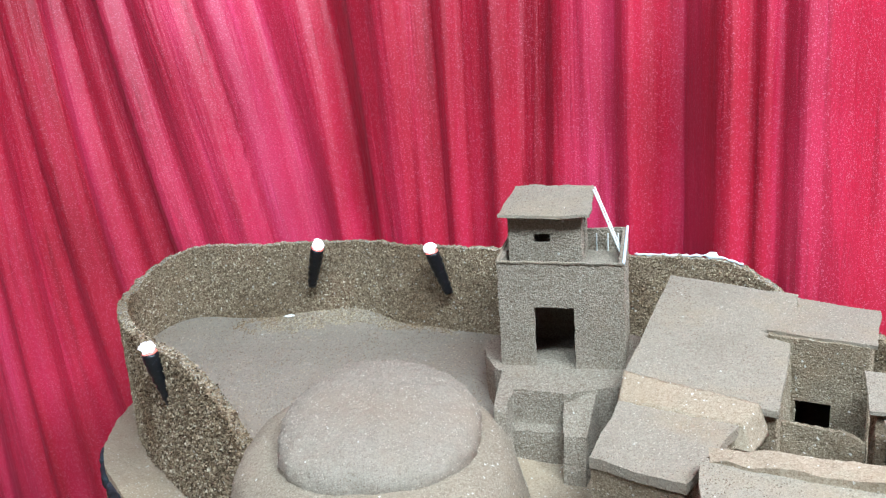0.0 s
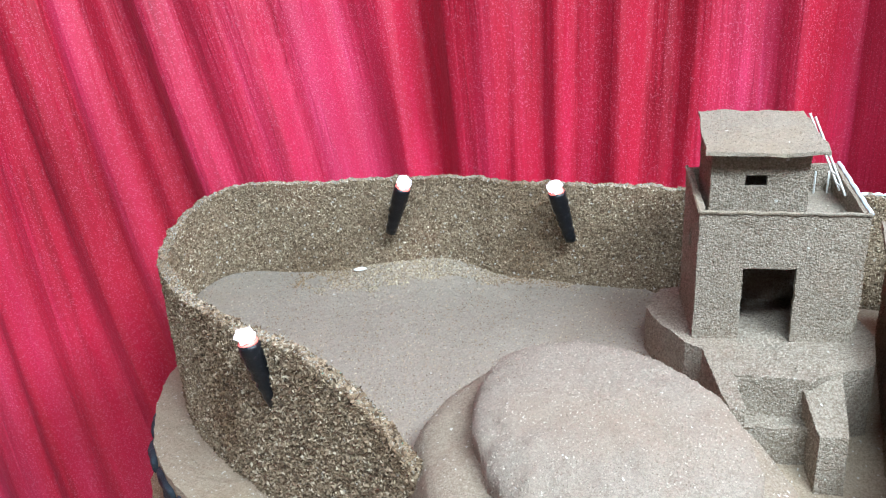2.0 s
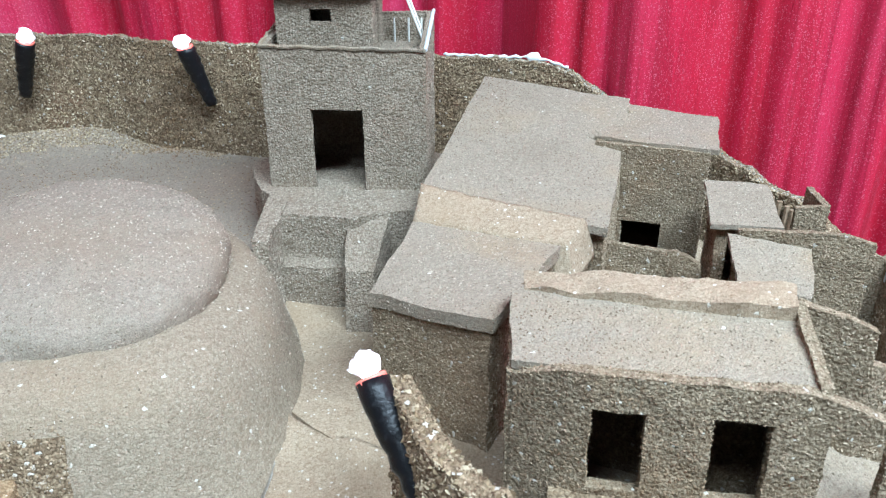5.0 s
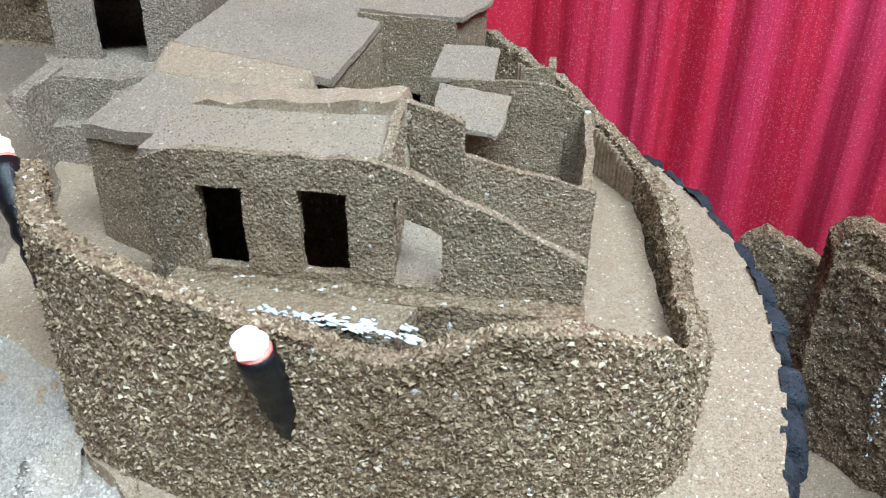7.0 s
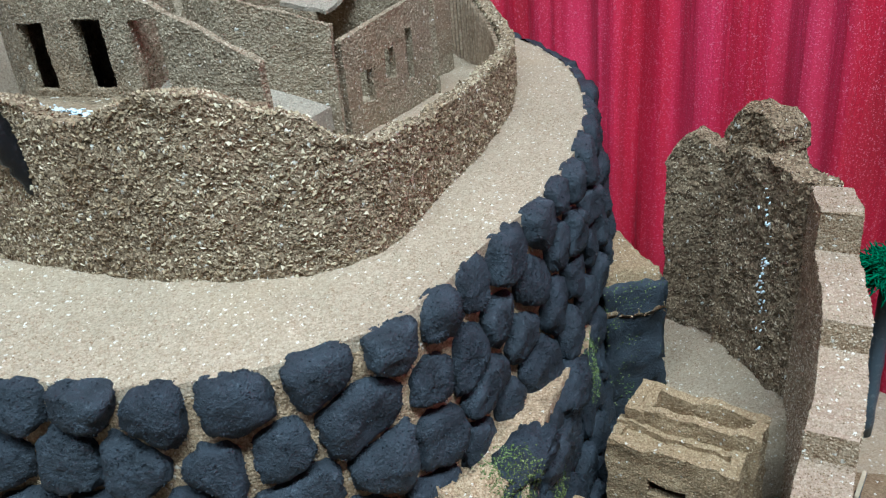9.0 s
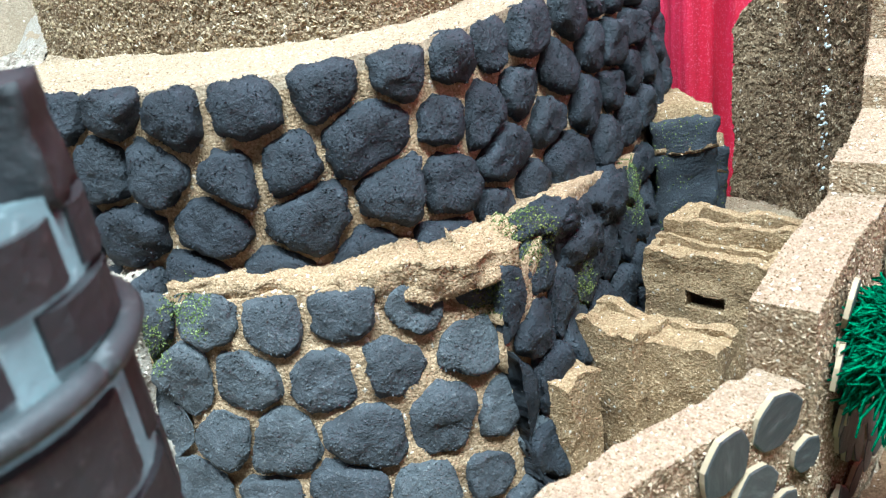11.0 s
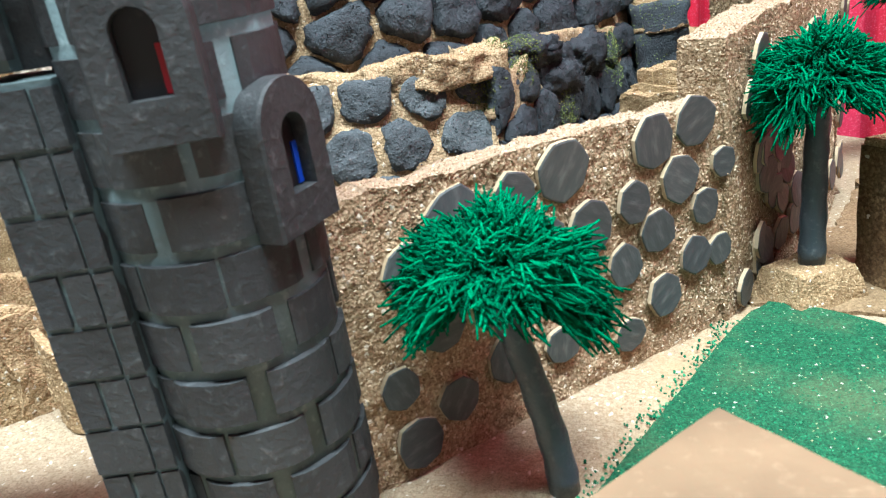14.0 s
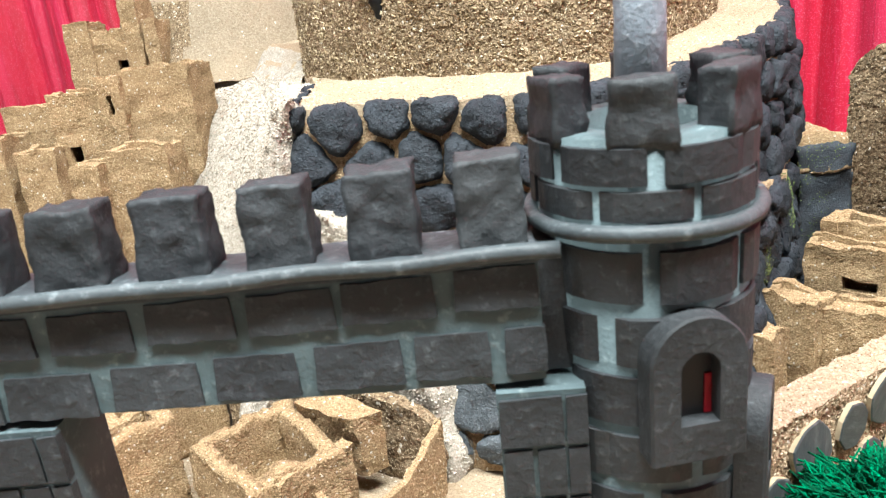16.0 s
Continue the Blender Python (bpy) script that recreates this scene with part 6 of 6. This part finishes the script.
open_house("roofless tan mud house with crumbled walls behind the gate", [(.112, .050), (.166, .021), (.190, .060), (.140, .100)], [.016, .013, .016, .020], None, -.006, [((.150, .045, .012), (.160, .072, .014)), ((.128, .070, .012), (.158, .060, .013))])
open_house("roofless square mud house with a dark doorway", [(.203, .047), (.254, .013), (.287, .050), (.236, .096)], [.005, .005, .004, .006], {0: [(.034, .045, -.06, -.012)]}, -.026, [((.262, .022, .004), (.284, .062, .003))])
open_house("tan mud house with a thick rim behind the gate", [(.075, .142), (.134, .085), (.168, .145), (.108, .200)], [.036, .030, .032, .038], None, .005)
yardwall = thing("yard_wall", "thin tan yard wall round an open mud house", "wall")
bm = wall([(.170, .150, BASE, .030), (.205, .140, BASE, .026), (.265, .115, BASE, .014), (.325, .091, BASE, -.001)], .008, .003, (), True, .0022, .004)
back = part("back_run", bm, RUIN, yardwall)
chips(back, 0.25, 0.002, 0.0011, CHIPS_MUD, 15)
part("side_run", wall([(.325, .091, BASE, -.001), (.321, .052, BASE, -.004), (.314, .028, BASE, -.006), (.302, .012, BASE, -.007), (.284, .022, BASE, .0)], .004, .003, (), True, .001, .002), SAND, yardwall)
lump = thing("fallen_wall", "slab of fallen tan mud wall leaning on the yard wall", "mud slab")
part("slab", hexa([(.250, .092, -.03), (.288, .078, -.03), (.294, .090, -.03), (.256, .104, -.03)], [(.248, .084, .012), (.284, .072, .008), (.296, .086, .006), (.258, .100, .012)], step=.004, amp=.002, size=.012), SAND, lump)


outline = [(.590, .097), (.61, .093), (.65, .076), (.72, .06), (.86, .13), (.80, .28), (.70, .30), (.655, .20), (.617, .145), (.592, .105), (.590, .097)]
bm = drum([(x + .004 * noise.noise(Vector((x, y, 1)) * 90), y + .004 * noise.noise(Vector((x, y, 5)) * 90)) for x, y in straight(outline, .004)[:-1]], lambda x, y: STREET + .0015 + .0025 * noise.noise(Vector((x, y, 0)) * 14), STREET - .006, step=.006, rows=2)
rough(bm, .0008, .006)
patch = tagged(part("sand_patch", bm, BROWN_SAND), "brown sand spread along the foot of the outer wall", "sand", kind="structure")


# ---- palms ----
def palm(x, y, z0, trunk, crown_z, r, lean, seed, label, strands=620):
    top = thing("yarn_palm", label, "palm tree", "yarn palms", at=(x, y, z0))
    lx, ly = lean
    H = crown_z - z0
    pts = [(lx * (k / 10) ** 1.5, ly * (k / 10) ** 1.5, H * k / 10) for k in range(11)]
    part("trunk", tube(pts, [trunk * (1.15 - .25 * k / 10) * (1 + .10 * (k % 2)) for k in range(11)], 14), TRUNK, top, "grey taped trunk", True)
    rnd = random.Random(seed)
    bm = bmesh.new()
    locks = [(rnd.uniform(0, 2 * math.pi), rnd.uniform(-.35, 1.0), rnd.uniform(.8, 1.08), rnd.uniform(-.7, .7), rnd.uniform(.05, .5)) for _ in range(110)]
    for i in range(strands):
        a, up, far, wob, sag = rnd.choice(locks)
        a += rnd.gauss(0, .09)
        e = math.asin(max(-.3, min(1, up + rnd.gauss(0, .08))))
        L = r * far * rnd.uniform(.62, 1.04) * (1.0 - .2 * max(0, up))
        sag = sag * rnd.uniform(.8, 1.2)
        curl = Vector((rnd.random(), rnd.random(), rnd.random())) * 40
        line = []
        for k in range(8):
            u = k / 7
            rad = L * u * math.cos(e)
            hz = L * u * math.sin(e) * .8 - sag * L * u * u * (.35 + .65 * math.cos(e))
            aa = a + wob * u * .5
            shake = noise.noise_vector(curl + Vector((u * 4.2, 0, 0))) * r * .17 * u
            line.append((lx + rad * math.cos(aa) + shake[0], ly + rad * math.sin(aa) + shake[1], H + r * .30 + hz + shake[2]))
        w = r * .0150
        tube(line, [w * .8, w, w * 1.05, w * 1.05, w, w, w * .9, w * .7], 4, bm)
    part("crown", bm, YARN, top, "shaggy green yarn crown", True)


palm(.512, -.033, STREET, .0043, .030, .034, (-.014, -.003), 1, "green yarn palm on a grey taped trunk near the tower", 4400)
palm(.618, .105, -.022, .0048, .054, .034, (.001, .0), 2, "green yarn palm with a taped trunk by the wall", 3800)
palm(.737, .345, -.045, .005, .072, .034, (0, 0), 3, "green yarn palm standing beyond the outer wall", 900)

# ---- lawn, box and board ----
lawn = thing("lawn", "raised board of green-dyed sawdust with a sharp edge", "lawn")
outline = [(.505, -.072), (.549, .013), (.579, .070), (.590, .086), (.598, .094), (.620, .084), (.633, .072), (.648, .045), (.70, -.08), (.62, -.16)]
bm = drum([tuple(p) for p in straight([*outline, outline[0]], .004)[:-1]], lambda x, y: STREET + .0040 + .0008 * noise.noise(Vector((x, y, 0)) * 90), STREET - .003, step=.004, rows=2)
rough(bm, .0004, .006)
board = part("lawn_board", bm, LAWN, lawn)
chips(board, .22, .0012, .0008, CHIPS_GREEN, 16, lambda p, n: p[0] < .66, label="green-dyed sawdust grains")
bm = bmesh.new()
rnd = random.Random(21)
for i in range(340):
    u = rnd.random() ** .8
    off = -abs(rnd.gauss(0, .0045))
    x, y = .512 + .072 * u + off * .85, -.058 + .138 * u - off * .5
    s = rnd.uniform(.0003, .0008)
    bmesh.ops.create_cube(bm, size=1, matrix=pose(x, y, STREET + .0018, rnd.uniform(0, 90), rnd.uniform(0, 90), rnd.uniform(0, 90)) @ Matrix.Diagonal((s, s * 1.6, s, 1)))
tagged(part("green_crumbs", bm, CHIPS_GREEN), "scattered green sawdust crumbs beside the lawn", "sawdust", kind="stuff")
block = thing("brown_block", "dark brown sanded block with sand on top, beside the far palm", "block")
part("block_body", box(.695, .105, STREET - .003, .0275, .08, .08, -60, step=.005, amp=.0006), BOXWOOD, block)
part("block_top", box(.695, .105, .0275, .031, .0785, .0785, -60, step=.005, amp=.0008), SAND, block, "sand-coated top")
pedestal = thing("palm_base", "crumbly sand lump at the palm foot", "sand lump")
part("lump", box(.617, .105, STREET - .003, -.021, .042, .034, 30, .7, step=.004, amp=.002), SAND, pedestal)
bm = slab([(.550, -.0915, .028), (.517, -.1285, .028), (.550, -.166, .028), (.583, -.1285, .028)], .0045, step=.006, amp=.0003)
roof = thing("board_roof", "bare tan board roof of a small stall", "roof")
part("board", bm, BOARD, roof)
for x, y in ((.550, -.098), (.524, -.1285), (.550, -.158), (.576, -.1285)):
    part("post", tube([(x, y, STREET - .002), (x, y, .0245)], .002, 8), BOARD, roof)

# ---- loose chips on the houses ----
for ob in list(bpy.data.objects):
    if ob.parent and ob.type == "MESH" and ob.name.split(".")[0] != "sawdust_coat" and ob.data.materials and ob.data.materials[0] in (HOUSE, MUD, SAND, ROOF):
        fine = ob.data.materials[0] == HOUSE
        if ob.data.materials[0] == SAND:
            chips(ob, 0.26, 0.0018, 0.0011, CHIPS_VILLAGE, 21)
            continue
        if ob.data.materials[0] == ROOF:
            chips(ob, 0.22, 0.0017, 0.0011, CHIPS_GREY, 22)
            continue
        chips(ob, 0.32, 0.0017 if fine else 0.0021, 0.0011, CHIPS_GREY if fine else CHIPS_MUD, 20)
